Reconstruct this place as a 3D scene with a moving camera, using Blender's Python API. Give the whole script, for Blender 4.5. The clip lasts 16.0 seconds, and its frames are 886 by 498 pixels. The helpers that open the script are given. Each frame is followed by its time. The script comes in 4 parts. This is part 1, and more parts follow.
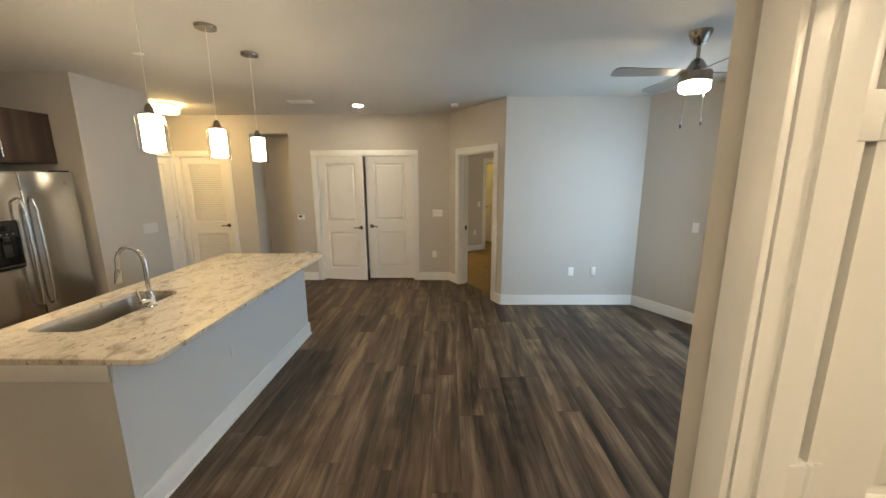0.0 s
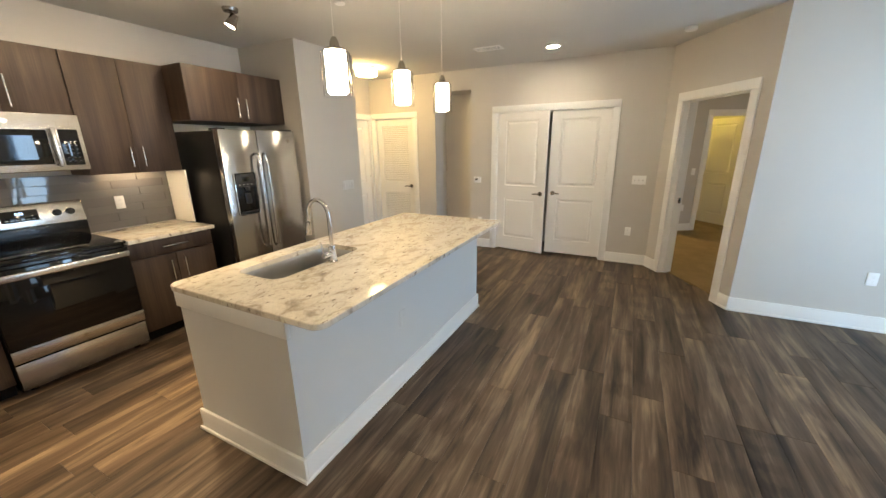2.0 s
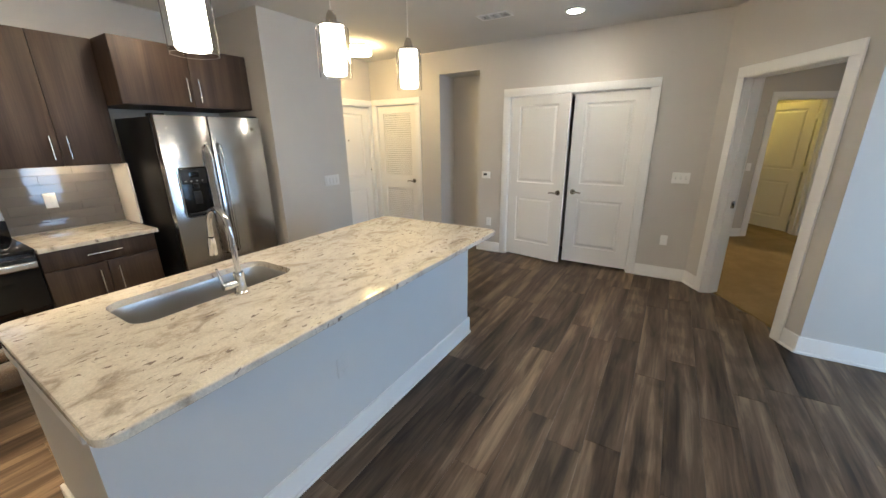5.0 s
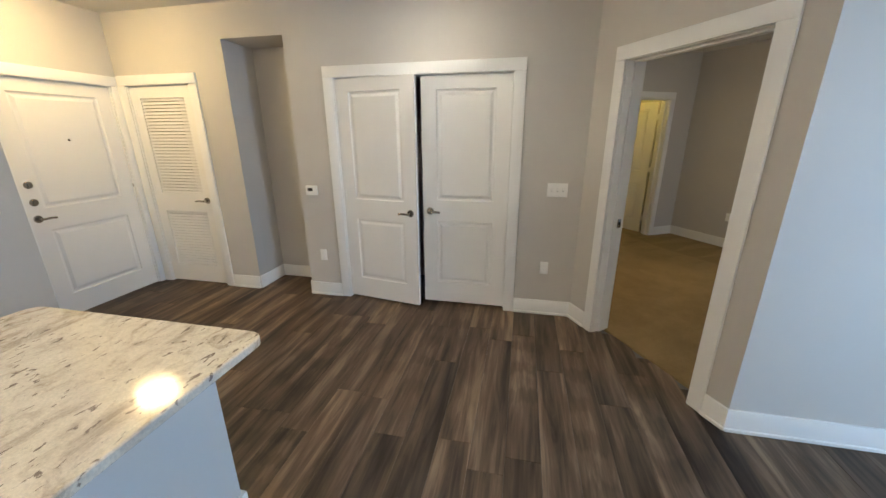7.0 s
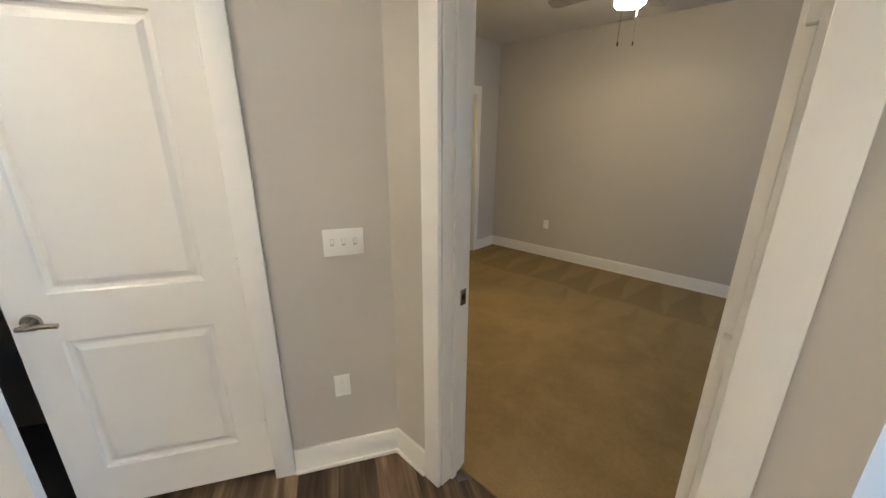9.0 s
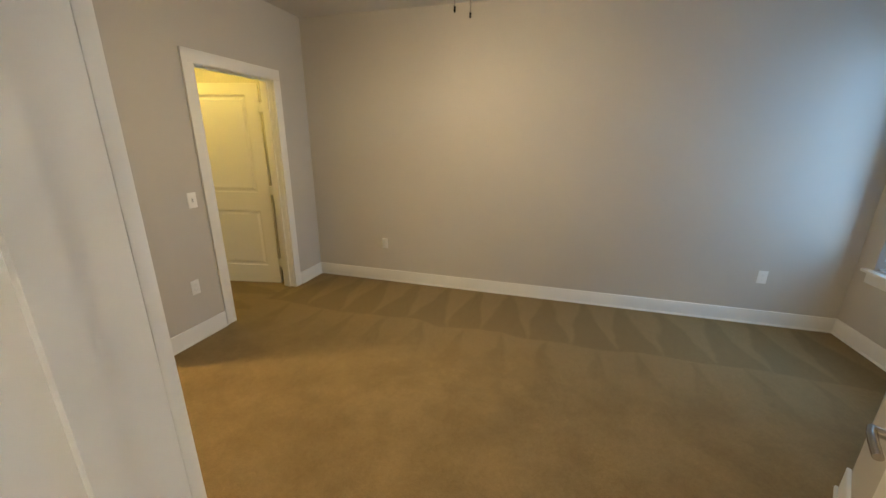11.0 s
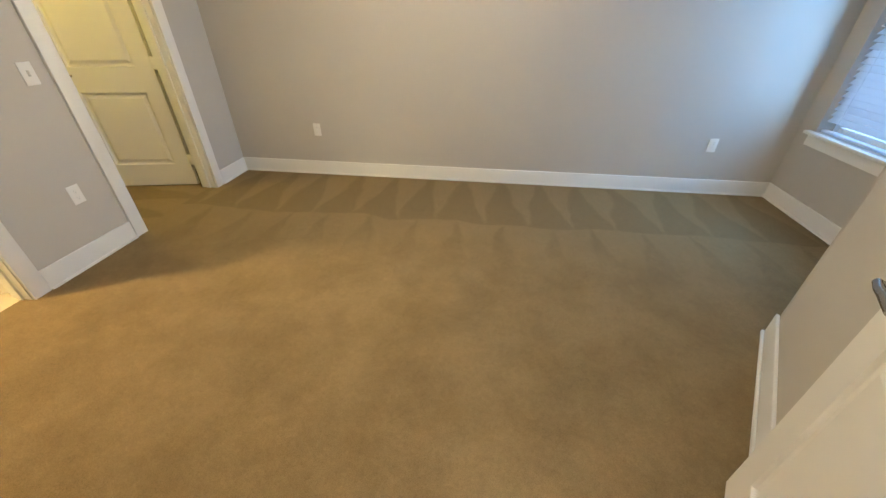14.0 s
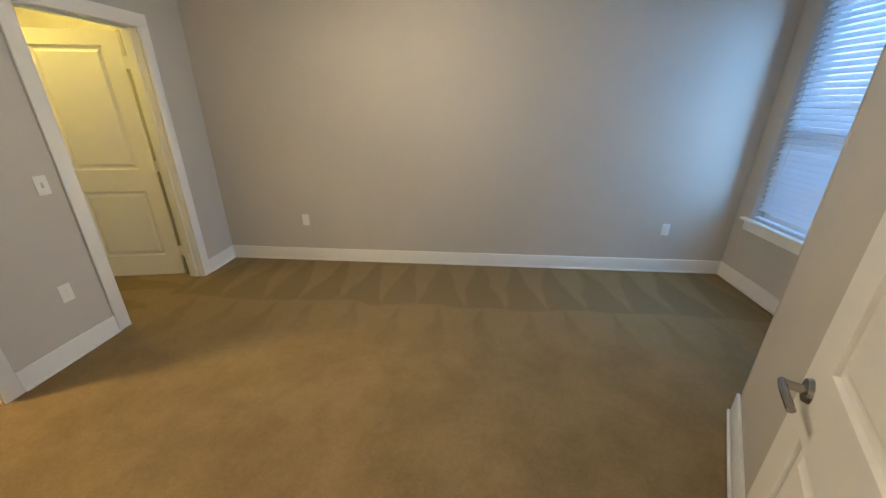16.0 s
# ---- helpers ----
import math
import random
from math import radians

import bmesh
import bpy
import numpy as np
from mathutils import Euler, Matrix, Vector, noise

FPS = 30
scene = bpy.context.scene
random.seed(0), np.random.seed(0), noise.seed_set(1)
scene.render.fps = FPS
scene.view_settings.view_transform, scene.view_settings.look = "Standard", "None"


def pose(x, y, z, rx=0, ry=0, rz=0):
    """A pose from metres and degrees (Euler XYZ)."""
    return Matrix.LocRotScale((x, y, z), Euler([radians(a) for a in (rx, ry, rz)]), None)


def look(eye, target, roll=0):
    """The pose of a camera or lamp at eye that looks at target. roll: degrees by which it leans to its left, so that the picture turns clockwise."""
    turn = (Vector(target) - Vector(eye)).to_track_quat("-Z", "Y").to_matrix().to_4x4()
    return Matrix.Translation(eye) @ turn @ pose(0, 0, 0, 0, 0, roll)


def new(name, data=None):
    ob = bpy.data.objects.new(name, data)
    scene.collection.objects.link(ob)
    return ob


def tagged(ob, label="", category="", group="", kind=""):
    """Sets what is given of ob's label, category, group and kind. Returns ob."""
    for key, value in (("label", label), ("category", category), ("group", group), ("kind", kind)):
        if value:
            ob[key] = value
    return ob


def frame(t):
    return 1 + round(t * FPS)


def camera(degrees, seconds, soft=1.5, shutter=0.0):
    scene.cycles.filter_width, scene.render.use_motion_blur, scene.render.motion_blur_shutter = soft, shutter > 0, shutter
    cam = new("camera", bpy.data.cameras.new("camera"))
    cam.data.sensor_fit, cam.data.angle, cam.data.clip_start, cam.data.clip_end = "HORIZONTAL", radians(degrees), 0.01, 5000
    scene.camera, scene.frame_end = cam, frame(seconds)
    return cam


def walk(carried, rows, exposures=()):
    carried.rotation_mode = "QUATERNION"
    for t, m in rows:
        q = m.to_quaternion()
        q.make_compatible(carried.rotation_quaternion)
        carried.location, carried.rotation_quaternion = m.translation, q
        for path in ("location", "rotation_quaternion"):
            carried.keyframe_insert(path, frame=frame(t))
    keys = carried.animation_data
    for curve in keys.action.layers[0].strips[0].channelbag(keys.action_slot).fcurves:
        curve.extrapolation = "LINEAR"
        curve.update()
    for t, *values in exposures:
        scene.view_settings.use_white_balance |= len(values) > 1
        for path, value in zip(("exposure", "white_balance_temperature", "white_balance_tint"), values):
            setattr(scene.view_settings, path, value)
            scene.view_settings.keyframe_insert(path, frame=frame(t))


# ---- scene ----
cam = camera(101.3, 16.0)
PATH = [
    (0, (0.323, -0.116, 1.702), (0.297, 1.846, 1.316), -0.2),
    (0.5, (0.136, 0.134, 1.602), (0.009, 2.096, 1.235), -0.4),
    (1, (0.047, 0.323, 1.601), (-0.237, 2.257, 1.177), -0.4),
    (1.5, (0.007, 0.388, 1.586), (-0.549, 2.243, 1.089), -0.6),
    (2, (0.05, 0.425, 1.596), (-0.825, 2.138, 1.049), -0.8),
    (2.5, (0.048, 0.434, 1.59), (-1.006, 2.032, 1.012), -0.9),
    (3, (0.08, 0.448, 1.602), (-1.039, 1.996, 1.009), -1.0),
    (5.5, (0.019, 1.536, 1.579), (-0.871, 3.224, 0.981), -0.6),
    (6, (-0.051, 1.887, 1.581), (-0.777, 3.648, 0.972), -0.6),
    (6.5, (-0.106, 2.295, 1.597), (-0.681, 4.11, 0.984), -0.5),
    (7, (-0.136, 2.698, 1.579), (-0.538, 4.562, 0.976), -0.3),
    (7.5, (-0.08, 3.12, 1.577), (-0.224, 5.019, 0.967), -0.3),
    (8, (0.02, 3.542, 1.574), (0.056, 5.45, 0.975), -0.0),
    (8.5, (0.05, 3.988, 1.568), (0.295, 5.879, 0.963), 0.3),
    (9, (0.155, 4.34, 1.556), (0.681, 6.174, 0.957), 0.2),
    (9.5, (0.297, 4.647, 1.578), (1.054, 6.401, 0.986), 0.2),
    (10, (0.414, 4.902, 1.58), (1.423, 6.524, 0.988), 0.3),
    (12.5, (0.796, 5.324, 1.409), (2.199, 6.58, 0.735), 0.7),
    (13, (0.794, 5.37, 1.384), (2.147, 6.542, 0.491), 0.6),
    (13.5, (0.791, 5.363, 1.353), (2.096, 6.453, 0.3), 0.5),
    (14, (0.783, 5.351, 1.377), (2.088, 6.398, 0.282), 0.4),
    (14.5, (0.773, 5.343, 1.431), (2.09, 6.37, 0.332), 0.5),
    (15, (0.764, 5.326, 1.479), (2.103, 6.343, 0.396), 0.5),
    (15.5, (0.745, 5.311, 1.524), (2.161, 6.355, 0.571), 0.6),
    (16, (0.728, 5.287, 1.559), (2.227, 6.372, 0.802), 0.4),
]
EXPOSURES = [(0, 0.68, 7200, 10), (0.5, 0.66, 7900, 10), (1.5, 0.98, 7000, 10), (2.0, 1.10, 6750, 10), (3.0, 1.24, 6100, 10), (5.5, 0.84, 5900, 10), (7.0, 0.86, 5900, 10), (8.0, 1.18, 6150, 10), (8.5, 1.22, 6100, 10), (9.0, 1.3, 6000, 10), (9.5, 1.62, 5900, 10), (10.2, 1.72, 5850, 10), (12.3, 1.84, 8000, 10), (12.6, 1.98, 7300, 10), (13.0, 2.12, 6200, 10), (14.0, 2.27, 5800, 10), (14.5, 2.18, 5800, 10), (15.0, 2.08, 5800, 10), (15.5, 1.95, 5850, 10), (16, 1.80, 5750, 10)]
walk(cam, [(t, look(eye, target, roll)) for t, eye, target, roll in PATH], EXPOSURES)

# ---- light ----
C = 2.675                      # ceiling height
world = bpy.data.worlds.new("sky")
scene.world = world
world.use_nodes = True
wn = world.node_tree
sky = wn.nodes.new("ShaderNodeTexSky")
sky.sky_type, sky.sun_disc, sky.sun_elevation, sky.sun_rotation = "NISHITA", False, radians(38), radians(250)
wn.nodes["Background"].inputs["Strength"].default_value = 0.07
wn.links.new(sky.outputs["Color"], wn.nodes["Background"].inputs["Color"])
sun = new("sun", bpy.data.lights.new("sun", "SUN"))
sun.data.energy, sun.data.angle, sun.data.color = 2.5, radians(10), (1.0, 0.95, 0.88)
sun.matrix_world = look((0, 0, 8), (5, -2.2, 3))

WARM = (1.0, 0.66, 0.30)
SOFT = (1.0, 0.80, 0.55)
DAY = (0.46, 0.71, 1.0)


def area(name, m, sx, sy, watts, colour, spread=180):
    lamp = bpy.data.lights.new(name, "AREA")
    lamp.shape, lamp.size, lamp.size_y, lamp.energy, lamp.color, lamp.spread = "RECTANGLE", sx, sy, watts, colour, radians(spread)
    ob = new(name, lamp)
    ob.matrix_world = m
    return ob


# daylight in the openings of the patio door, the living room window and the bedroom window
area("patio_daylight", look((3.14, 3.38, 1.30), (0.9, 4.25, 1.26)), 0.58, 2.1, 20, DAY, 140)
area("living_window_daylight", look((3.16, 1.95, 1.5), (0.2, 2.3, 1.48)), 1.05, 1.5, 7, DAY, 150)
area("bedroom_daylight", look((4.37, 4.77, 1.45), (3.4, 6.4, 1.43)), 0.95, 1.5, 3.5, (0.34, 0.64, 1.0))

# area lamps added outside in place of sky light, to brighten the blinds
area("sky_over_porch", look((5.2, 2.7, 2.1), (3.3, 2.7, 1.3)), 2.6, 1.6, 55, (0.30, 0.58, 1.0))
area("sky_at_bedroom", look((5.5, 3.3, 3.7), (4.37, 4.77, 1.5)), 1.8, 1.6, 40, (0.08, 0.40, 1.0))

# beams of the three kitchen spot lights
for sy, aim, watts in ((2.62, (-2.75, 2.45, 0), 22), (1.80, (-2.30, 1.58, 0), 125), (0.98, (-2.25, 0.76, 0), 125)):
    beam = new("spot_beam", bpy.data.lights.new("spot_beam", "SPOT"))
    beam.data.energy, beam.data.color, beam.data.spot_size, beam.data.spot_blend, beam.data.shadow_soft_size = watts, (1.0, 0.74, 0.44), radians(46), 0.9, 0.04
    beam.matrix_world = look((-2.95, sy, C - 0.145), aim)

# ---- materials ----


def material(name, colour, rough=0.5, metal=0.0, spec=0.5):
    m = bpy.data.materials.new(name)
    m.use_nodes = True
    b = m.node_tree.nodes["Principled BSDF"]
    b.inputs["Base Color"].default_value = (*colour, 1)
    b.inputs["Roughness"].default_value, b.inputs["Metallic"].default_value = rough, metal
    b.inputs["Specular IOR Level"].default_value = spec
    return m, m.node_tree, b


def node(nt, kind, **values):
    n = nt.nodes.new(kind)
    for k, v in values.items():
        n.inputs[k.replace("_", " ")].default_value = v
    return n


def ramp(nt, source, stops):
    r = nt.nodes.new("ShaderNodeValToRGB")
    while len(r.color_ramp.elements) < len(stops):
        r.color_ramp.elements.new(0.5)
    for e, (p, c) in zip(r.color_ramp.elements, stops):
        e.position, e.color = p, (*c, 1)
    nt.links.new(source, r.inputs["Fac"])
    return r.outputs["Color"]


def coords(nt, scale=(1, 1, 1), shuffle=False, kind="Object"):
    tc = nt.nodes.new("ShaderNodeTexCoord")
    mp = nt.nodes.new("ShaderNodeMapping")
    mp.inputs["Scale"].default_value = scale
    src = tc.outputs[kind]
    if shuffle:
        oi = nt.nodes.new("ShaderNodeObjectInfo")
        mul = nt.nodes.new("ShaderNodeVectorMath")
        mul.operation = "MULTIPLY_ADD"
        nt.links.new(oi.outputs["Random"], mul.inputs[0])
        mul.inputs[1].default_value = (37.0, 53.0, 71.0)
        nt.links.new(src, mul.inputs[2])
        src = mul.outputs[0]
    nt.links.new(src, mp.inputs["Vector"])
    return mp.outputs["Vector"]


def noise_tex(nt, vec, scale, detail=4, rough=0.5, distortion=0.0):
    n = nt.nodes.new("ShaderNodeTexNoise")
    n.inputs["Scale"].default_value, n.inputs["Detail"].default_value = scale, detail
    n.inputs["Roughness"].default_value, n.inputs["Distortion"].default_value = rough, distortion
    nt.links.new(vec, n.inputs["Vector"])
    return n.outputs["Fac"]


def bump(nt, b, height, strength, dist=0.002):
    bp = nt.nodes.new("ShaderNodeBump")
    bp.inputs["Strength"].default_value, bp.inputs["Distance"].default_value = strength, dist
    nt.links.new(height, bp.inputs["Height"])
    nt.links.new(bp.outputs["Normal"], b.inputs["Normal"])


def mix(nt, fac, a, c, blend="MIX"):
    m = nt.nodes.new("ShaderNodeMix")
    m.data_type, m.blend_type = "RGBA", blend
    for sock, v in ((m.inputs[0], fac), (m.inputs[6], a), (m.inputs[7], c)):
        if isinstance(v, (int, float)):
            sock.default_value = v
        elif isinstance(v, tuple):
            sock.default_value = (*v, 1)
        else:
            nt.links.new(v, sock)
    return m.outputs[2]


def math_node(nt, op, a, c=0.0):
    m = nt.nodes.new("ShaderNodeMath")
    m.operation = op
    for sock, v in zip(m.inputs, (a, c)):
        if isinstance(v, (int, float)):
            sock.default_value = v
        else:
            nt.links.new(v, sock)
    return m.outputs[0]


def paint(name, colour, rough=0.6, orange_peel=0.25, mottle=0.05):
    m, nt, b = material(name, colour, rough, spec=0.35)
    v = coords(nt)
    big = noise_tex(nt, v, 1.3, 3)
    lo, hi = tuple(c * (1 - mottle) for c in colour), tuple(min(1, c * (1 + mottle)) for c in colour)
    nt.links.new(ramp(nt, big, [(0.3, lo), (0.7, hi)]), b.inputs["Base Color"])
    bump(nt, b, noise_tex(nt, v, 240, 3, 0.6), orange_peel, 0.001)
    return m


WALL = paint("wall_paint", (0.53, 0.50, 0.455), 0.62, 0.30, 0.02)
CEIL = paint("ceiling_paint", (0.60, 0.585, 0.55), 0.8, 0.4, 0.02)
TRIM = paint("trim_paint", (0.80, 0.79, 0.76), 0.32, 0.06, 0.015)
DOORPAINT = paint("door_paint", (0.80, 0.78, 0.74), 0.38, 0.10, 0.015)
ISLANDPAINT = paint("island_paint", (0.63, 0.62, 0.595), 0.45, 0.2, 0.02)
PLASTIC = paint("white_plastic", (0.82, 0.81, 0.78), 0.3, 0.0, 0.01)


def floor_wood():
    m, nt, b = material("vinyl_plank", (0.1, 0.08, 0.06), 0.5, spec=0.24)
    v = coords(nt, (1, 1, 1), True)
    oi = nt.nodes.new("ShaderNodeObjectInfo")

    def along(sx, sy):
        mp = nt.nodes.new("ShaderNodeMapping")
        mp.inputs["Scale"].default_value = (sx, sy, 1)
        nt.links.new(v, mp.inputs["Vector"])
        return mp.outputs["Vector"]
    # broad heartwood bands, narrower streaks and fine grain, all along the plank
    band = noise_tex(nt, along(7.0, 0.75), 1.0, 3, 0.5, 0.5)
    streak = noise_tex(nt, along(19.0, 1.5), 1.0, 6, 0.6, 0.7)
    grain = noise_tex(nt, along(130.0, 3.0), 1.0, 4, 0.6)
    both = math_node(nt, "ADD", math_node(nt, "MULTIPLY", band, 0.55), math_node(nt, "MULTIPLY", streak, 0.45))
    base = ramp(nt, both, [(0.36, (0.023, 0.0148, 0.0096)), (0.44, (0.061, 0.041, 0.0265)), (0.53, (0.116, 0.080, 0.0515)), (0.64, (0.235, 0.170, 0.110))])
    tone = ramp(nt, oi.outputs["Random"], [(0.0, (0.66, 0.65, 0.65)), (0.45, (0.93, 0.92, 0.91)), (0.8, (1.12, 1.10, 1.06)), (1.0, (1.45, 1.41, 1.34))])
    c = mix(nt, 1.0, base, tone, "MULTIPLY")
    g = ramp(nt, grain, [(0.3, (0.80, 0.80, 0.80)), (0.7, (1.10, 1.10, 1.10))])
    # cathedral figure: growth rings cut lengthwise, on some planks only
    rings = nt.nodes.new("ShaderNodeTexWave")
    rings.wave_type, rings.bands_direction = "RINGS", "Z"
    rings.inputs["Scale"].default_value, rings.inputs["Distortion"].default_value, rings.inputs["Detail"].default_value = 5.0, 2.2, 2
    nt.links.new(along(7.5, 0.55), rings.inputs["Vector"])
    some = ramp(nt, noise_tex(nt, along(2.0, 0.8), 1.0, 1), [(0.52, (1, 1, 1)), (0.62, (0.0, 0.0, 0.0))])
    figure = mix(nt, some, ramp(nt, rings.outputs["Fac"], [(0.25, (0.78, 0.77, 0.76)), (0.6, (1.06, 1.06, 1.06))]), (1.0, 1.0, 1.0))
    c = mix(nt, 1.0, mix(nt, 1.0, c, g, "MULTIPLY"), figure, "MULTIPLY")
    nt.links.new(c, b.inputs["Base Color"])
    rr = nt.nodes.new("ShaderNodeMapRange")
    rr.inputs["To Min"].default_value, rr.inputs["To Max"].default_value = 0.38, 0.56
    nt.links.new(grain, rr.inputs["Value"])
    nt.links.new(rr.outputs[0], b.inputs["Roughness"])
    bump(nt, b, grain, 0.18, 0.001)
    return m


def cabinet_wood():
    m, nt, b = material("dark_laminate", (0.06, 0.04, 0.03), 0.52, spec=0.3)
    v = coords(nt, (9.0, 9.0, 0.5), True)
    streak = noise_tex(nt, v, 1.0, 5, 0.6, 0.5)
    v2 = coords(nt, (150.0, 150.0, 2.5), True)
    grain = noise_tex(nt, v2, 1.0, 4, 0.6)
    base = ramp(nt, streak, [(0.3, (0.034, 0.0215, 0.0150)), (0.55, (0.060, 0.038, 0.026)), (0.75, (0.092, 0.061, 0.042))])
    g = ramp(nt, grain, [(0.3, (0.8, 0.8, 0.8)), (0.7, (1.15, 1.15, 1.15))])
    nt.links.new(mix(nt, 1.0, base, g, "MULTIPLY"), b.inputs["Base Color"])
    bump(nt, b, grain, 0.12, 0.0008)
    return m


def granite():
    m, nt, b = material("granite", (0.6, 0.55, 0.45), 0.09)
    v = coords(nt, (1, 1, 1))
    drift = nt.nodes.new("ShaderNodeMapping")
    drift.inputs["Rotation"].default_value, drift.inputs["Scale"].default_value = (0, 0, 0.75), (1.75, 1.0, 1)
    nt.links.new(v, drift.inputs["Vector"])
    cloud = noise_tex(nt, drift.outputs["Vector"], 4.4, 8, 0.64, 1.6)
    base = ramp(nt, cloud, [(0.30, (0.40, 0.335, 0.255)), (0.40, (0.56, 0.485, 0.38)), (0.47, (0.69, 0.62, 0.50)), (0.56, (0.74, 0.675, 0.55)), (0.72, (0.78, 0.72, 0.60))])
    # soft brown streaks that follow the drift
    streak = noise_tex(nt, drift.outputs["Vector"], 12.0, 5, 0.62, 0.9)
    veil = ramp(nt, streak, [(0.33, (0.84, 0.81, 0.775)), (0.46, (1.0, 1.0, 1.0))])
    base = mix(nt, 1.0, base, veil, "MULTIPLY")
    # dark mineral flecks, long along the drift, gathered in places
    fleck = nt.nodes.new("ShaderNodeMapping")
    fleck.inputs["Rotation"].default_value, fleck.inputs["Scale"].default_value = (0, 0, 0.62), (2.6, 1.0, 1)
    nt.links.new(v, fleck.inputs["Vector"])
    spots = noise_tex(nt, fleck.outputs["Vector"], 21.0, 4, 0.55, 0.5)
    where = noise_tex(nt, v, 3.4, 2)
    s = math_node(nt, "ADD", spots, math_node(nt, "MULTIPLY", where, 0.26))
    mask = ramp(nt, s, [(0.757, (0, 0, 0)), (0.80, (1, 1, 1))])
    c = mix(nt, mask, base, (0.25, 0.20, 0.16))
    fine = noise_tex(nt, v, 160.0, 3, 0.6)
    nt.links.new(mix(nt, 1.0, c, ramp(nt, fine, [(0.3, (0.86, 0.86, 0.86)), (0.7, (1.08, 1.08, 1.08))]), "MULTIPLY"), b.inputs["Base Color"])
    return m


def steel(name="stainless_steel", along=(300, 2, 300), tone=0.66, rough=0.22):
    m, nt, b = material(name, (tone, tone * 0.985, tone * 0.96), rough, 1.0)
    v = coords(nt, along)
    n = noise_tex(nt, v, 1.0, 3, 0.6)
    rr = nt.nodes.new("ShaderNodeMapRange")
    rr.inputs["To Min"].default_value, rr.inputs["To Max"].default_value = rough - 0.012, rough + 0.02
    nt.links.new(n, rr.inputs["Value"])
    nt.links.new(rr.outputs[0], b.inputs["Roughness"])
    return m


def carpet_material():
    m, nt, b = material("carpet_pile", (0.3, 0.24, 0.16), 0.95, spec=0.1)
    v = coords(nt)
    sep = nt.nodes.new("ShaderNodeSeparateXYZ")
    nt.links.new(v, sep.inputs[0])
    # vacuum strokes: long wedges that point to the far wall, in a row along it
    wob = noise_tex(nt, v, 1.6, 2)
    along = math_node(nt, "ADD", sep.outputs["X"], math_node(nt, "MULTIPLY", wob, 0.25))
    saw = math_node(nt, "PINGPONG", along, 0.17)
    depth = math_node(nt, "MULTIPLY", math_node(nt, "FRACT", math_node(nt, "ADD", math_node(nt, "MULTIPLY", sep.outputs["Y"], 1.05), math_node(nt, "MULTIPLY", wob, 0.25))), 0.17)
    wedge = ramp(nt, math_node(nt, "ADD", math_node(nt, "MULTIPLY", math_node(nt, "SUBTRACT", saw, depth), 6.0), 0.5), [(0.42, (0, 0, 0)), (0.58, (1, 1, 1))])
    near = nt.nodes.new("ShaderNodeMapRange")
    near.inputs["From Min"].default_value, near.inputs["From Max"].default_value = 1.45, 0.85
    nt.links.new(sep.outputs["Y"], near.inputs["Value"])
    patch = noise_tex(nt, v, 3.0, 6, 0.66, 0.1)
    blotch = ramp(nt, patch, [(0.38, (0.90, 0.90, 0.89)), (0.62, (1.09, 1.09, 1.09))])
    strokes = mix(nt, wedge, (0.93, 0.93, 0.925), (1.10, 1.10, 1.10))
    tone = mix(nt, near.outputs[0], blotch, strokes)
    pile = noise_tex(nt, v, 330.0, 3, 0.7)
    nub = noise_tex(nt, v, 90.0, 2, 0.5)
    c = ramp(nt, pile, [(0.3, (0.172, 0.123, 0.059)), (0.7, (0.265, 0.195, 0.100))])
    tuft = ramp(nt, noise_tex(nt, v, 55.0, 3, 0.6), [(0.35, (0.95, 0.95, 0.95)), (0.65, (1.04, 1.04, 1.04))])
    c = mix(nt, 1.0, c, tuft, "MULTIPLY")
    nt.links.new(mix(nt, 1.0, c, tone, "MULTIPLY"), b.inputs["Base Color"])
    bump(nt, b, math_node(nt, "ADD", pile, nub), 0.6, 0.006)
    return m


def backsplash_material():
    m, nt, b = material("glass_tile", (0.25, 0.25, 0.245), 0.035)
    oi = nt.nodes.new("ShaderNodeObjectInfo")
    nt.links.new(ramp(nt, oi.outputs["Random"], [(0.0, (0.135, 0.127, 0.118)), (1.0, (0.17, 0.16, 0.148))]), b.inputs["Base Color"])
    v = coords(nt, (1, 1, 1), True)
    bump(nt, b, noise_tex(nt, v, 9.0, 2), 0.05, 0.003)
    return m


def glow(name, colour, strength):
    m, nt, b = material(name, (0.9, 0.9, 0.88), 0.4)
    b.inputs["Emission Color"].default_value = (*colour, 1)
    b.inputs["Emission Strength"].default_value = strength
    return m


def clear_glass(name="clear_glass", rough=0.0):
    m, nt, b = material(name, (0.96, 0.97, 0.97), rough)
    b.inputs["Transmission Weight"].default_value = 1.0
    b.inputs["IOR"].default_value = 1.45
    return m


THIN = clear_glass("thin_glass")
THIN.node_tree.nodes["Principled BSDF"].inputs["IOR"].default_value = 1.03
PLANK = floor_wood()
WOOD = cabinet_wood()
GRANITE = granite()
STEEL = steel()
STEEL_V = steel("brushed_steel_upright", (6, 6, 0.4), 0.55, 0.18)
SINKSTEEL = steel("sink_steel", (200, 3, 200), 0.50, 0.30)
NICKEL = material("satin_nickel", (0.38, 0.35, 0.31), 0.24, 1.0)[0]
CHROME = material("chrome", (0.66, 0.66, 0.66), 0.06, 1.0)[0]
BLACKGLASS = material("black_glass", (0.004, 0.004, 0.0045), 0.04, 0.0, 0.5)[0]
BLACK = paint("black_enamel", (0.006, 0.006, 0.0065), 0.2, 0.05, 0.1)
DARKGREY = paint("dark_grey_case", (0.014, 0.0135, 0.013), 0.40, 0.5, 0.1)
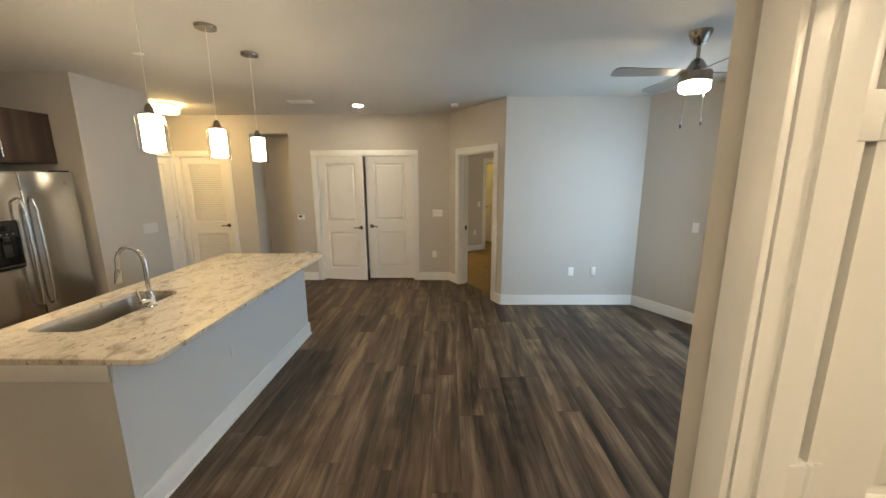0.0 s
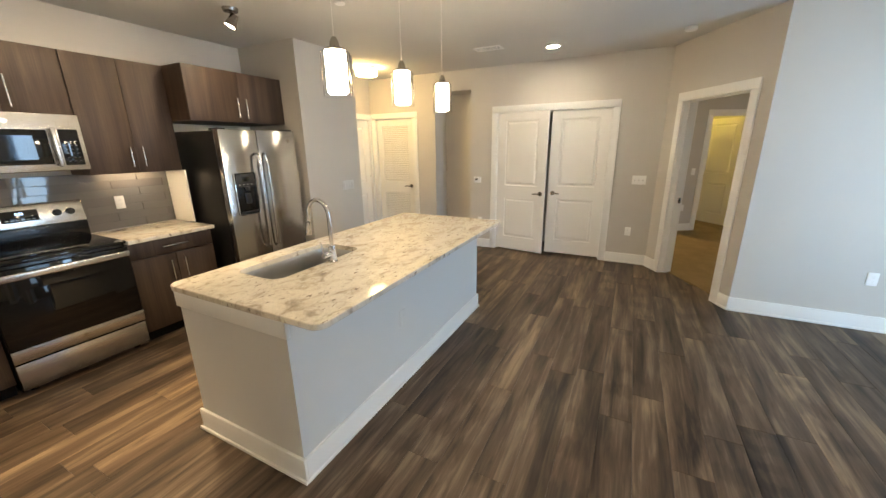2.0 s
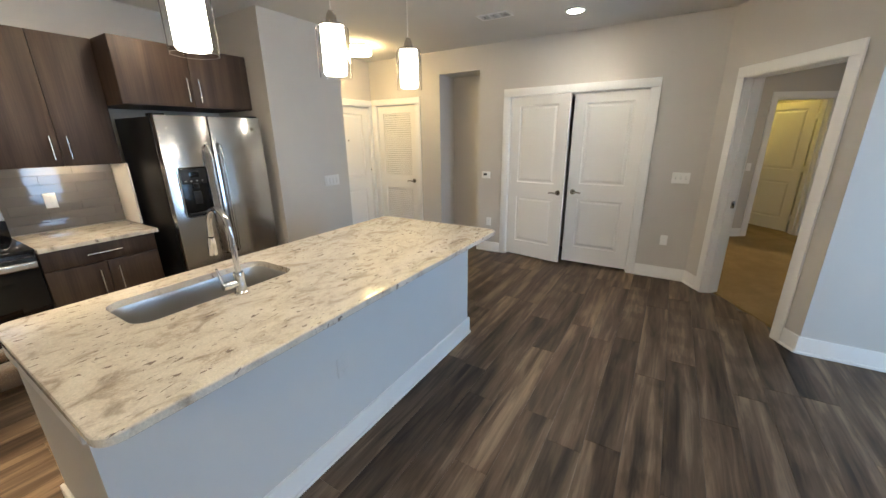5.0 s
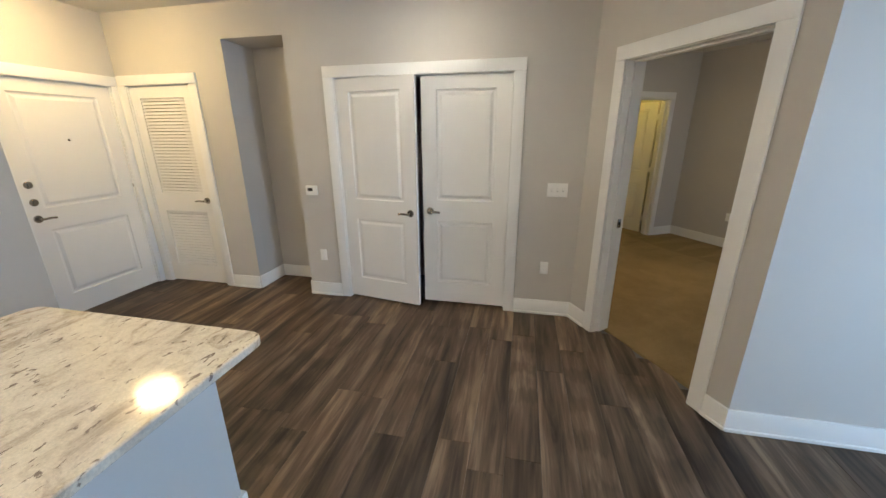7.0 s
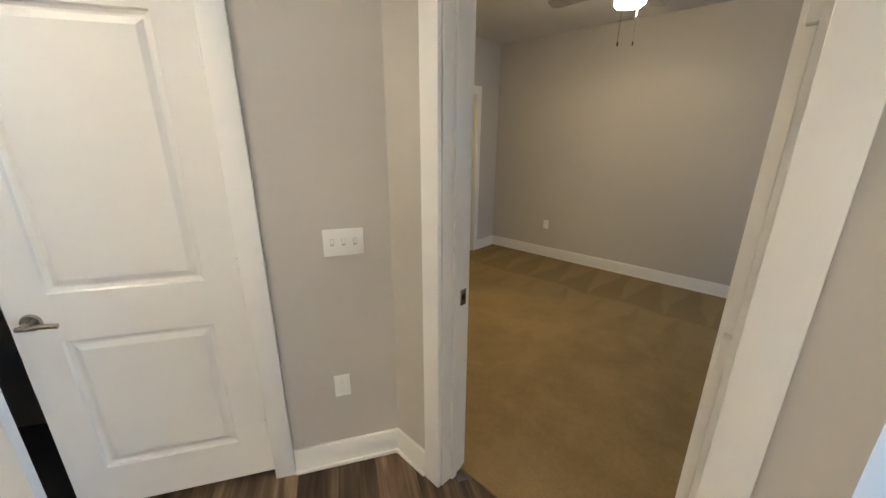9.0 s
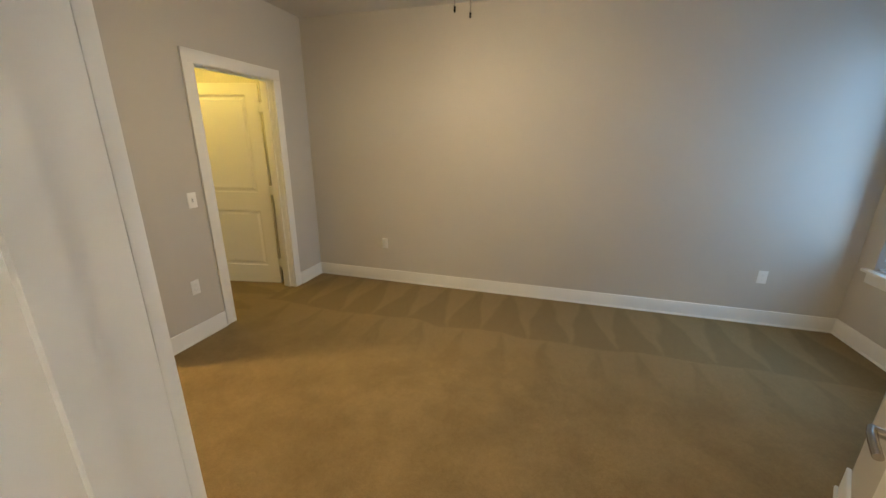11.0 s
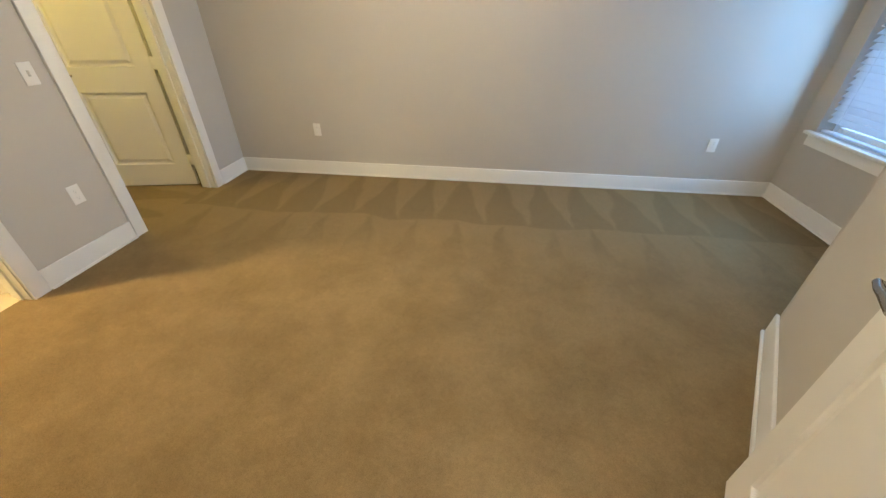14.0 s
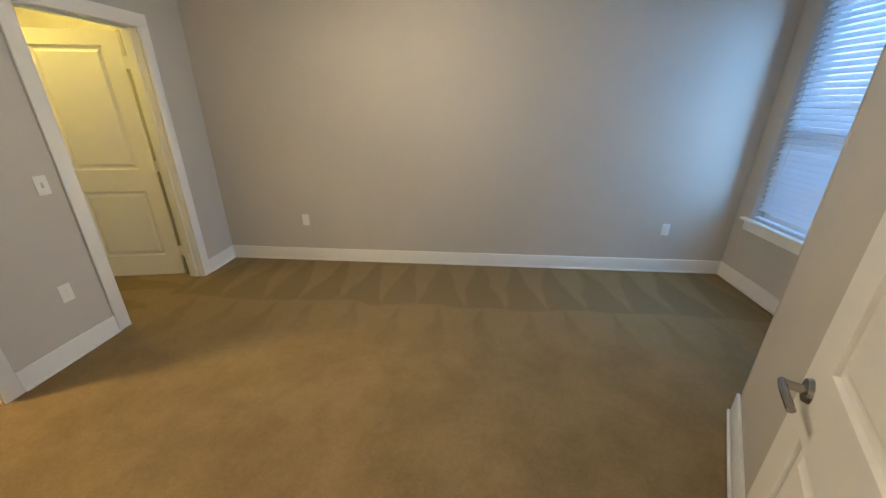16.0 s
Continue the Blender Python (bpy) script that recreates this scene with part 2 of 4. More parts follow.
GROUT = paint("grout", (0.13, 0.125, 0.118), 0.9, 0.5, 0.1)
CARPET = carpet_material()
TILE = backsplash_material()
GLASS = clear_glass()
BLIND = paint("blind_slat", (0.80, 0.81, 0.82), 0.45, 0.1, 0.02)
bt = BLIND.node_tree
through_slat = bt.nodes.new("ShaderNodeBsdfTranslucent")
through_slat.inputs["Color"].default_value = (0.80, 0.86, 0.92, 1)
both = bt.nodes.new("ShaderNodeMixShader")
both.inputs[0].default_value = 0.38
bt.links.new(bt.nodes["Principled BSDF"].outputs[0], both.inputs[1])
bt.links.new(through_slat.outputs[0], both.inputs[2])
bt.links.new(both.outputs[0], bt.nodes["Material Output"].inputs["Surface"])
SIDING = paint("porch_paint", (0.32, 0.36, 0.40), 0.7, 0.2, 0.1)
CONCRETE = paint("concrete", (0.36, 0.35, 0.33), 0.9, 0.6, 0.15)
GROUND = paint("lawn", (0.07, 0.09, 0.045), 0.95, 0.8, 0.3)
BATHTILE = paint("cream_floor_tile", (0.55, 0.48, 0.36), 0.35, 0.1, 0.08)
MARK = paint("printed_mark", (0.16, 0.16, 0.16), 0.5, 0.0, 0.01)
DIM = paint("plate_shadow", (0.52, 0.52, 0.50), 0.5, 0.0, 0.01)
BLADE = steel("fan_blade_silver", (3, 60, 60), 0.42, 0.38)
PEND_GLOW = glow("pendant_glow", (1.0, 0.83, 0.60), 30.0)
FLUSH_GLOW = glow("flush_mount_glow", (1.0, 0.70, 0.30), 34.0)
LED_GLOW = glow("led_glow", (1.0, 0.86, 0.66), 230.0)
FAN_GLOW = glow("fan_lamp_glow", (1.0, 0.86, 0.66), 50.0)
BED_GLOW = glow("bedroom_lamp_glow", (1.0, 0.79, 0.49), 72.0)
SPOT_GLOW = glow("spot_bulb_glow", (1.0, 0.80, 0.54), 300.0)
CLOCK_GLOW = glow("clock_blue", (0.25, 0.5, 1.0), 3.0)
UNDER_GLOW = glow("under_cabinet_glow", (1.0, 0.74, 0.45), 22.0)

# ---- mesh helpers ----


def box(bm, x0, x1, y0, y1, z0, z1, bevel=0.0, seg=2):
    r = bmesh.ops.create_cube(bm, size=1.0)
    vs = r["verts"]
    bmesh.ops.scale(bm, vec=(abs(x1 - x0), abs(y1 - y0), abs(z1 - z0)), verts=vs)
    bmesh.ops.translate(bm, vec=((x0 + x1) / 2, (y0 + y1) / 2, (z0 + z1) / 2), verts=vs)
    if bevel:
        es = {e for v in vs for e in v.link_edges}
        bmesh.ops.bevel(bm, geom=list(es), offset=bevel, segments=seg, affect="EDGES", profile=0.5, clamp_overlap=True)
    return bm


def boxes(*specs, bevel=0.0):
    bm = bmesh.new()
    for s in specs:
        box(bm, *s, bevel=bevel)
    return bm


def tube(bm, p0, p1, r0, r1=None, n=20, caps=True):
    p0, p1 = Vector(p0), Vector(p1)
    d = p1 - p0
    m = Matrix.Translation((p0 + p1) / 2) @ d.to_track_quat("Z", "Y").to_matrix().to_4x4()
    bmesh.ops.create_cone(bm, cap_ends=caps, segments=n, radius1=r0, radius2=r0 if r1 is None else r1, depth=d.length, matrix=m)
    return bm


def lathe(profile, n=32, m=None):
    """A turned shape from (radius, height) pairs round z."""
    bm = bmesh.new()
    rings = []
    for r, z in profile:
        rings.append([bm.verts.new((r * math.cos(2 * math.pi * i / n), r * math.sin(2 * math.pi * i / n), z)) for i in range(n)])
    for a, c in zip(rings, rings[1:]):
        for i in range(n):
            bm.faces.new((a[i], a[(i + 1) % n], c[(i + 1) % n], c[i]))
    if profile[0][0] > 0:
        bm.faces.new(list(reversed(rings[0])))
    if profile[-1][0] > 0:
        bm.faces.new(rings[-1])
    bmesh.ops.remove_doubles(bm, verts=bm.verts, dist=1e-6)
    if m:
        bmesh.ops.transform(bm, matrix=m, verts=bm.verts)
    return bm


def rounded(cx, cy, hx, hy, r, n=6):
    pts = []
    for sx, sy, a0 in ((1, 1, 0), (-1, 1, 90), (-1, -1, 180), (1, -1, 270)):
        for i in range(n + 1):
            a = radians(a0 + 90 * i / n)
            pts.append((cx + sx * (hx - r) + r * math.cos(a), cy + sy * (hy - r) + r * math.sin(a)))
    return pts


def stack(loops, cap0=True, cap1=True):
    """A closed skin over loops of (points, z)."""
    bm = bmesh.new()
    rings = [[bm.verts.new((x, y, z)) for x, y in pts] for pts, z in loops]
    n = len(rings[0])
    for a, c in zip(rings, rings[1:]):
        for i in range(n):
            bm.faces.new((a[i], a[(i + 1) % n], c[(i + 1) % n], c[i]))
    if cap0:
        bm.faces.new(list(reversed(rings[0])))
    if cap1:
        bm.faces.new(rings[-1])
    bmesh.ops.recalc_face_normals(bm, faces=bm.faces)
    return bm


def sweep(path, r, n=14):
    """A round bar along a path of points."""
    bm = bmesh.new()
    rings = []
    pts = [Vector(p) for p in path]
    for i, p in enumerate(pts):
        d = (pts[min(i + 1, len(pts) - 1)] - pts[max(i - 1, 0)]).normalized()
        q = d.to_track_quat("Z", "Y")
        rings.append([bm.verts.new(p + q @ Vector((r * math.cos(2 * math.pi * k / n), r * math.sin(2 * math.pi * k / n), 0))) for k in range(n)])
    for a, c in zip(rings, rings[1:]):
        best = min(range(n), key=lambda s: (a[0].co - c[s].co).length)
        for k in range(n):
            bm.faces.new((a[k], a[(k + 1) % n], c[(k + 1 + best) % n], c[(k + best) % n]))
    bm.faces.new(list(reversed(rings[0])))
    bm.faces.new(rings[-1])
    return bm


def mesh_object(name, bm, mat, smooth=True):
    me = bpy.data.meshes.new(name)
    bmesh.ops.recalc_face_normals(bm, faces=bm.faces)
    bm.to_mesh(me)
    bm.free()
    if smooth and name == "panel":
        me.set_sharp_from_angle(angle=radians(4))
    elif smooth:
        me.set_sharp_from_angle(angle=radians(35))
    else:
        me.polygons.foreach_set("use_smooth", [False] * len(me.polygons))
    me.materials.append(mat)
    return new(name, me)


def part(name, bm, mat, parent, label=""):
    ob = mesh_object(name, bm, mat)
    ob.parent = parent
    return tagged(ob, label)


def thing(name, m, label, category, group="", kind=""):
    ob = new(name)
    ob.empty_display_size = 0.05
    ob.matrix_world = m
    return tagged(ob, label, category, group, kind)


def structure(name, bm, mat, label, category):
    return tagged(mesh_object(name, bm, mat), label, category, "", "structure")

# ---- walls ----


class Run:
    """A straight wall from p to q: its face lies on that line, with the room on the right and the thickness on the left."""

    def __init__(self, name, p, q, thick, openings=(), z1=C, skirt=True, label="greige painted drywall wall", ends=(0.0, 0.0)):
        d = Vector((q[0] - p[0], q[1] - p[1], 0))
        self.length, self.thick, self.openings = d.length, thick, openings
        self.m = pose(p[0], p[1], 0, 0, 0, math.degrees(math.atan2(d.y, d.x)))
        bm = bmesh.new()
        s = -ends[0]
        for a, c, zb, zt in sorted(openings):
            box(bm, s, a, 0, thick, 0, z1)
            if zt < z1:
                box(bm, a, c, 0, thick, zt, z1)
            if zb > 0:
                box(bm, a, c, 0, thick, 0, zb)
            s = c
        box(bm, s, self.length + ends[1], 0, thick, 0, z1)
        self.ob = structure(name, bm, WALL, label, "wall")
        self.ob.matrix_world = self.m

    def at(self, s, y=0.0, z=0.0, turn=0.0):
        return self.m @ pose(s, y, z, 0, 0, turn)


def skirting(run, spans, side=-1, label="white painted baseboard with shoe moulding"):
    """Baseboard with a rounded shoe along a wall; side -1 is the room's face, 1 the far face."""
    ob = thing("baseboard", run.m, label, "baseboard", "", "structure")
    y = 0.0 if side < 0 else run.thick
    for a, c in spans:
        bm = bmesh.new()
        box(bm, a, c, y + side * 0.001, y + side * 0.016, 0, 0.135, 0.003)
        part("board", bm, TRIM, ob)
        bm = bmesh.new()
        box(bm, a, c, y + side * 0.016, y + side * 0.030, 0, 0.022, 0.006)
        part("shoe_moulding", bm, TRIM, ob)
    return ob


def lever_handle(parent, x, y, z, out, way):
    """A lever on a round rose; out: -1 or 1 along y, way: -1 or 1 along x."""
    bm = bmesh.new()
    tube(bm, (x, y, z), (x, y + out * 0.010, z), 0.033, 0.029, 28)
    tube(bm, (x, y + out * 0.010, z), (x, y + out * 0.050, z), 0.012, 0.011, 16)
    lever = sweep([(x - way * 0.012, y + out * 0.050, z), (x + way * 0.02, y + out * 0.052, z), (x + way * 0.055, y + out * 0.052, z + 0.003), (x + way * 0.100, y + out * 0.045, z - 0.004)], 0.0095, 12)
    me = bpy.data.meshes.new("tmp")
    lever.to_mesh(me)
    lever.free()
    bm.from_mesh(me)
    bpy.data.meshes.remove(me)
    return part("door_handle", bm, NICKEL, parent, "satin nickel lever handle")


def panel_bm(x0, x1, z0, z1, y, out):
    """A raised field inside a moulded recess on one face of a door."""
    bm = bmesh.new()
    rings = []
    for inset, depth in ((0.0, 0.0), (0.005, 0.011), (0.016, 0.014), (0.024, 0.0135), (0.046, 0.003)):
        yy = y - out * depth
        rings.append([bm.verts.new(v) for v in ((x0 + inset, yy, z0 + inset), (x1 - inset, yy, z0 + inset), (x1 - inset, yy, z1 - inset), (x0 + inset, yy, z1 - inset))])
    for a, c in zip(rings, rings[1:]):
        for i in range(4):
            bm.faces.new((a[i], a[(i + 1) % 4], c[(i + 1) % 4], c[i]))
    bm.faces.new(rings[-1])
    for e in bm.edges:
        e.smooth = False
    return bm


def leaf(parent, w, h=2.03, sign=1, louvred=False, lever=True, handle_z=0.90, mat=None, sides=(-1, 1), flat_left=0.0):
    """A two-panel door leaf with its hinge edge at the parent's origin; it lies along x times sign, its faces at y = 0 and 0.035."""
    mat = mat or DOORPAINT
    T, st = 0.035, 0.100 if louvred else min(0.128, w * 0.17)
    lo, mid0, mid1, hi = 0.198, 0.797, 0.985, h - 0.105

    def sx(a, c):
        return (min(sign * a, sign * c), max(sign * a, sign * c))
    bm = bmesh.new()
    for a, c, z0, z1 in ((0, st, 0, h), (w - st, w, 0, h), (st, w - st, 0, lo), (st, w - st, mid0, mid1), (st, w - st, hi, h)):
        box(bm, *sx(a, c), 0, T, z0, z1)
    part("slab", bm, mat, parent)
    for z0, z1 in ((lo, mid0), (mid1, hi)):
        if louvred:
            n = int((z1 - z0) / 0.0305)
            for i in range(n):
                z = z0 + (i + 0.5) * (z1 - z0) / n
                b2 = bmesh.new()
                a0, a1 = sx(st - 0.004, w - st + 0.004)
                box(b2, a0, a1, -0.0140, 0.0140, -0.003, 0.003, 0.002, 1)
                bmesh.ops.transform(b2, matrix=Matrix.Translation((0, T / 2, z)) @ Matrix.Rotation(radians(62), 4, "X"), verts=b2.verts)
                part("louvre_slat", b2, mat, parent)
        else:
            for out, y in ((-1, 0.0), (1, T)):
                if out in sides:
                    part("panel", panel_bm(*sx(st, w - st), z0, z1, y, out), mat, parent)
    if lever:
        for out, y in ((-1, 0.0), (1, T)):
            if out in sides:
                lever_handle(parent, sign * (w - 0.065), y, handle_z, out, -sign)
    for z in (0.25, 1.02, h - 0.22):
        b3 = bmesh.new()
        tube(b3, (0, -0.006, z - 0.045), (0, -0.006, z + 0.045), 0.0065, n=10)
        box(b3, *sx(0.0, 0.028), -0.0025, 0.001, z - 0.045, z + 0.045)
        part("hinge", b3, TRIM, parent, "painted butt hinge")


def doorway(name, run, s0, s1, h, label, near=True, far=True, lining=True):
    """Casings and jamb lining round an opening s0..s1 of a wall."""
    ob = thing(name, run.m, label, "door", "", "structure")
    for side, y, on in ((-1, 0.0, near), (1, run.thick, far)):
        if not on:
            continue
        ya, yb = y + side * 0.002, y + side * 0.020
        part("casing", boxes((s0 - 0.092, s0 - 0.004, ya, yb, 0, h + 0.004), bevel=0.003), TRIM, ob)
        part("casing", boxes((s1 + 0.004, s1 + 0.092, ya, yb, 0, h + 0.004), bevel=0.003), TRIM, ob)
        part("casing", boxes((s0 - 0.092, s1 + 0.092, ya, yb, h + 0.004, h + 0.094), bevel=0.003), TRIM, ob)
    if lining:
        part("jamb", boxes((s0 - 0.014, s0, 0.001, run.thick - 0.001, 0, h), (s0, s0 + 0.011, run.thick * 0.40, run.thick * 0.62, 0, h)), TRIM, ob)
        part("jamb", boxes((s1, s1 + 0.014, 0.001, run.thick - 0.001, 0, h), (s1 - 0.011, s1, run.thick * 0.40, run.thick * 0.62, 0, h)), TRIM, ob)
        part("jamb", boxes((s0 - 0.014, s1 + 0.014, 0.001, run.thick - 0.001, h, h + 0.014), (s0, s1, run.thick * 0.40, run.thick * 0.62, h - 0.011, h)), TRIM, ob)
    return ob


def hang(parent, m):
    """A pivot for a leaf, under its doorway."""
    ob = new("leaf")
    ob.empty_display_size = 0.05
    ob.parent = parent
    ob.matrix_basis = m
    return ob


def opening(s0, s1, h, gap=0.014):
    return (s0 - gap, s1 + gap, 0.0, h + gap)


wall_west = Run("wall_west", (-4.04, 0.15), (-4.04, 3.445), 0.12, ends=(0.1, 0))
column = structure("wall_column", boxes((-4.24, -3.175, 3.438, 4.345, 0, C)), WALL, "greige drywall pier between kitchen and entry", "wall")
E0 = 4.345
wall_entry = Run("wall_entry", (-4.09, E0), (-4.09, 5.84), 0.15, [opening(4.845 - E0, 5.757 - E0, 2.03)], ends=(0, 0.3))
X0 = -4.09
wall_north = Run("wall_north", (X0, 5.838), (0.352, 5.838), 0.12,
                 [opening(-3.972 - X0, -3.246 - X0, 2.04), (-2.825 - X0, -2.21 - X0, 0, 2.394), opening(-1.771 - X0, -0.241 - X0, 2.04)])
wall_bed_door = Run("wall_bedroom_door", (0.352, 5.838), (1.05, 4.625), 0.145, [opening(0.308, 1.178, 2.04)], ends=(0.05, -0.001))
wall_living = Run("wall_living", (1.05, 4.625), (2.815, 4.632), 0.25)
wall_angle = Run("wall_angle", (2.815, 4.632), (3.24, 3.872), 0.25, ends=(0.0, 0.0))
Y0 = 3.872
wall_patio = Run("wall_patio", (3.24, Y0), (3.24, 0.776), 0.20, [(Y0 - 3.775, Y0 - 2.99, 0, 2.425), (Y0 - 2.52, Y0 - 1.38, 0.62, 2.40)], ends=(0.0, 0.2))
wall_south_living = Run("wall_south_living", (3.24, 0.776), (0.956, 0.776), 0.10, ends=(0, -0.001))
wall_den = Run("wall_den", (0.956, 0.776), (0.956, -1.6), 0.12, [opening(0.190, 1.0, 2.04)])
wall_hall_south = Run("wall_hall_south", (1.1, -1.6), (-0.6, -1.6), 0.1)
wall_hall_west = Run("wall_hall_west", (-0.5, -1.6), (-0.5, 0.15), 0.1, ends=(0, -0.1))
wall_south = Run("wall_south", (-0.5, 0.15), (-4.04, 0.15), 0.1, [opening(1.62, 2.40, 2.04)])

# shallow recess beside the closet, and the closets behind the doors
structure("wall_recess", boxes((-2.93, -2.825, 5.958, 6.24, 0, C), (-2.21, -2.10, 5.958, 6.24, 0, C), (-2.93, -2.10, 6.24, 6.34, 0, C), (-2.825, -2.21, 5.958, 6.24, 2.394, C)), WALL, "greige painted recess walls", "wall")
structure("wall_closets", boxes((-4.3, -2.94, 6.65, 6.75, 0, C), (-3.0, -2.94, 5.96, 6.65, 0, C), (-4.3, -4.24, 5.96, 6.65, 0, C), (-2.09, 0.1, 6.55, 6.65, 0, C), (-2.09, -1.99, 5.96, 6.55, 0, C), (-0.12, -0.06, 5.96, 6.55, 0, C)), WALL, "greige closet walls behind the doors", "wall")
structure("wall_den_room", boxes((1.03, 3.44, -1.7, -1.6, 0, C), (3.34, 3.44, -1.6, 0.68, 0, C)), WALL, "greige walls of the room off the hall", "wall")
structure("wall_pantry", boxes((-4.16, -0.6, -1.0, -0.9, 0, C), (-4.26, -4.16, -1.0, 0.05, 0, C)), WALL, "greige walls behind the kitchen door", "wall")

# bedroom
b_in = (0.478, 5.910)
wall_bed_south = Run("wall_bedroom_south", b_in, (-0.515, 7.476), 0.10, ends=(0.06, 0.1))
wall_bed_left = Run("wall_bedroom_left", (-0.515, 7.476), (2.305, 9.168), 0.12, [opening(0.43, 1.235, 2.04), opening(2.02, 2.803, 2.04)], ends=(0.1, 0.1))
wall_bed_far = Run("wall_bedroom_far", (2.305, 9.168), (4.928, 4.988), 0.12, ends=(0.1, 0.1))
wall_bed_window = Run("wall_bedroom_window", (4.928, 4.988), (3.41, 4.076), 0.20, [(0.17, 1.10, 0.62, 2.36)], ends=(0.1, 0))
wall_bed_angle = Run("wall_bedroom_angle", (3.41, 4.076), (2.86, 4.880), 0.10)
bl = wall_bed_left
structure("wall_bedroom_closet", boxes((1.85, 3.3, 1.45, 1.55, 0, C), (3.2, 3.3, 0.12, 1.45, 0, C), (1.72, 1.80, 0.12, 1.45, 0, C)), WALL, "warm-lit greige closet walls", "wall").matrix_world = bl.m
structure("wall_bathroom", boxes((-0.6, 1.8, 1.75, 1.85, 0, C), (-0.7, -0.6, 0.12, 1.85, 0, C)), WALL, "warm-lit greige bathroom walls", "wall").matrix_world = bl.m

structure("ceiling", boxes((-4.5, 5.6, -1.9, 11.2, C, C + 0.12)), CEIL, "off-white textured drywall ceiling", "ceiling")

# floors
structure("floor", boxes((-4.4, 3.34, -1.8, 6.8, -0.10, -0.012)), GROUT, "dark subfloor under vinyl planks", "floor")
bm = bmesh.new()
poly = [(0.465, 5.905), (1.165, 4.688), (2.86, 4.80), (3.43, 4.03), (5.0, 4.97), (2.33, 9.25), (-0.62, 7.49)]
top = [bm.verts.new((x, y, 0.008)) for x, y in poly]
bot = [bm.verts.new((x, y, -0.011)) for x, y in poly]
bm.faces.new(top)
bm.faces.new(list(reversed(bot)))
for i in range(len(poly)):
    bm.faces.new((top[i], bot[i], bot[(i + 1) % len(poly)], top[(i + 1) % len(poly)]))
to_far = wall_bed_far.m.inverted() @ Matrix.Identity(4)
bmesh.ops.transform(bm, matrix=Matrix.Diagonal((1, -1, 1, 1)) @ to_far, verts=bm.verts)
carpet = structure("carpet", bm, CARPET, "tan cut-pile carpet with vacuum strokes", "carpet")
carpet.matrix_world = wall_bed_far.m @ Matrix.Diagonal((1, -1, 1, 1))
cl_floor = structure("floor_closet", boxes((1.80, 3.2, 0.03, 1.45, -0.05, 0.007)), CARPET, "tan carpet in the closet", "carpet")
cl_floor.matrix_world = bl.m
bath_floor = structure("floor_bathroom", boxes((-0.6, 1.72, 0.05, 1.75, -0.05, -0.004)), GROUT, "bathroom floor bed", "floor")
bath_floor.matrix_world = bl.m
for i in range(7):
    for j in range(5):
        b4 = bmesh.new()
        box(b4, -0.155, 0.155, -0.155, 0.155, -0.004, 0.006, 0.002, 1)
        t = part("tile", b4, BATHTILE, bath_floor)
        t.matrix_basis = pose(-0.42 + i * 0.314, 0.21 + j * 0.314, 0)

# baseboards
skirting(wall_north, [(0.0, 0.024), (-3.15 - X0, -2.825 - X0), (-2.21 - X0, -1.865 - X0), (-0.148 - X0, 4.442)])
skirting(wall_bed_door, [(0.0, 0.215), (1.271, 1.41)])
skirting(wall_bed_door, [(0.06, 0.215)], 1)
skirting(wall_living, [(-0.012, 1.765)])
skirting(wall_living, [(0.14, 1.81)], 1)
skirting(wall_angle, [(0.0, 0.87)])
skirting(wall_patio, [(0.98, 3.09)])
skirting(wall_south_living, [(0.0, 2.299)])
skirting(wall_den, [(-0.016, 0.097), (1.093, 2.37)])
skirting(wall_hall_west, [(0.0, 1.76)])
skirting(wall_south, [(0.0, 1.52), (2.50, 2.9)])
skirting(wall_bed_south, [(0.05, 1.82)])
skirting(bl, [(0.02, 0.334), (1.331, 1.924), (2.899, 3.289)])
skirting(wall_bed_far, [(0.0, 4.935)])
skirting(wall_bed_window, [(0.0, 1.77)])
skirting(wall_bed_angle, [(0.0, 0.95)])
ob = thing("baseboard", pose(0, 0, 0), "white baseboard round the recess and pier", "baseboard", "", "structure")
for s in ((-2.824, -2.809, 5.838, 6.24), (-2.81, -2.21, 6.224, 6.239), (-2.226, -2.211, 5.838, 6.24), (-3.174, -3.159, 3.439, 4.345), (-4.09, -3.175, 4.346, 4.361)):
    part("board", boxes((*s, 0, 0.135), bevel=0.003), TRIM, ob)

# ---- doors ----
d = doorway("door_1", wall_entry, 4.845 - E0, 5.757 - E0, 2.03, "white two-panel entry door with deadbolts", far=False)
p = hang(d, pose(5.754 - E0, 0.012, 0.006))
leaf(p, 0.906, 2.02, -1, sides=(-1,), handle_z=0.905)
for z in (1.045, 1.19):
    part("deadbolt", lathe([(0.030, 0.0), (0.030, 0.010), (0.024, 0.016), (0.013, 0.017), (0.013, 0.026), (0.0, 0.027)], 24, pose(-0.835, 0, z, 90)), NICKEL, p, "satin nickel deadbolt")
part("peephole", lathe([(0.010, 0), (0.010, 0.004), (0.0, 0.004)], 16, pose(-0.45, 0, 1.54, 90)), NICKEL, p)
part("viewer_strip", boxes((-0.004, 0.006, -0.004, -0.001, 1.0, 1.1), bevel=0.001), NICKEL, p)

d = doorway("door_2", wall_north, -3.972 - X0, -3.246 - X0, 2.04, "white louvred closet door, shut", far=False)
leaf(hang(d, pose(-3.969 - X0, 0.012, 0.012)), 0.720, 2.022, 1, louvred=True, sides=(-1,), handle_z=0.92)

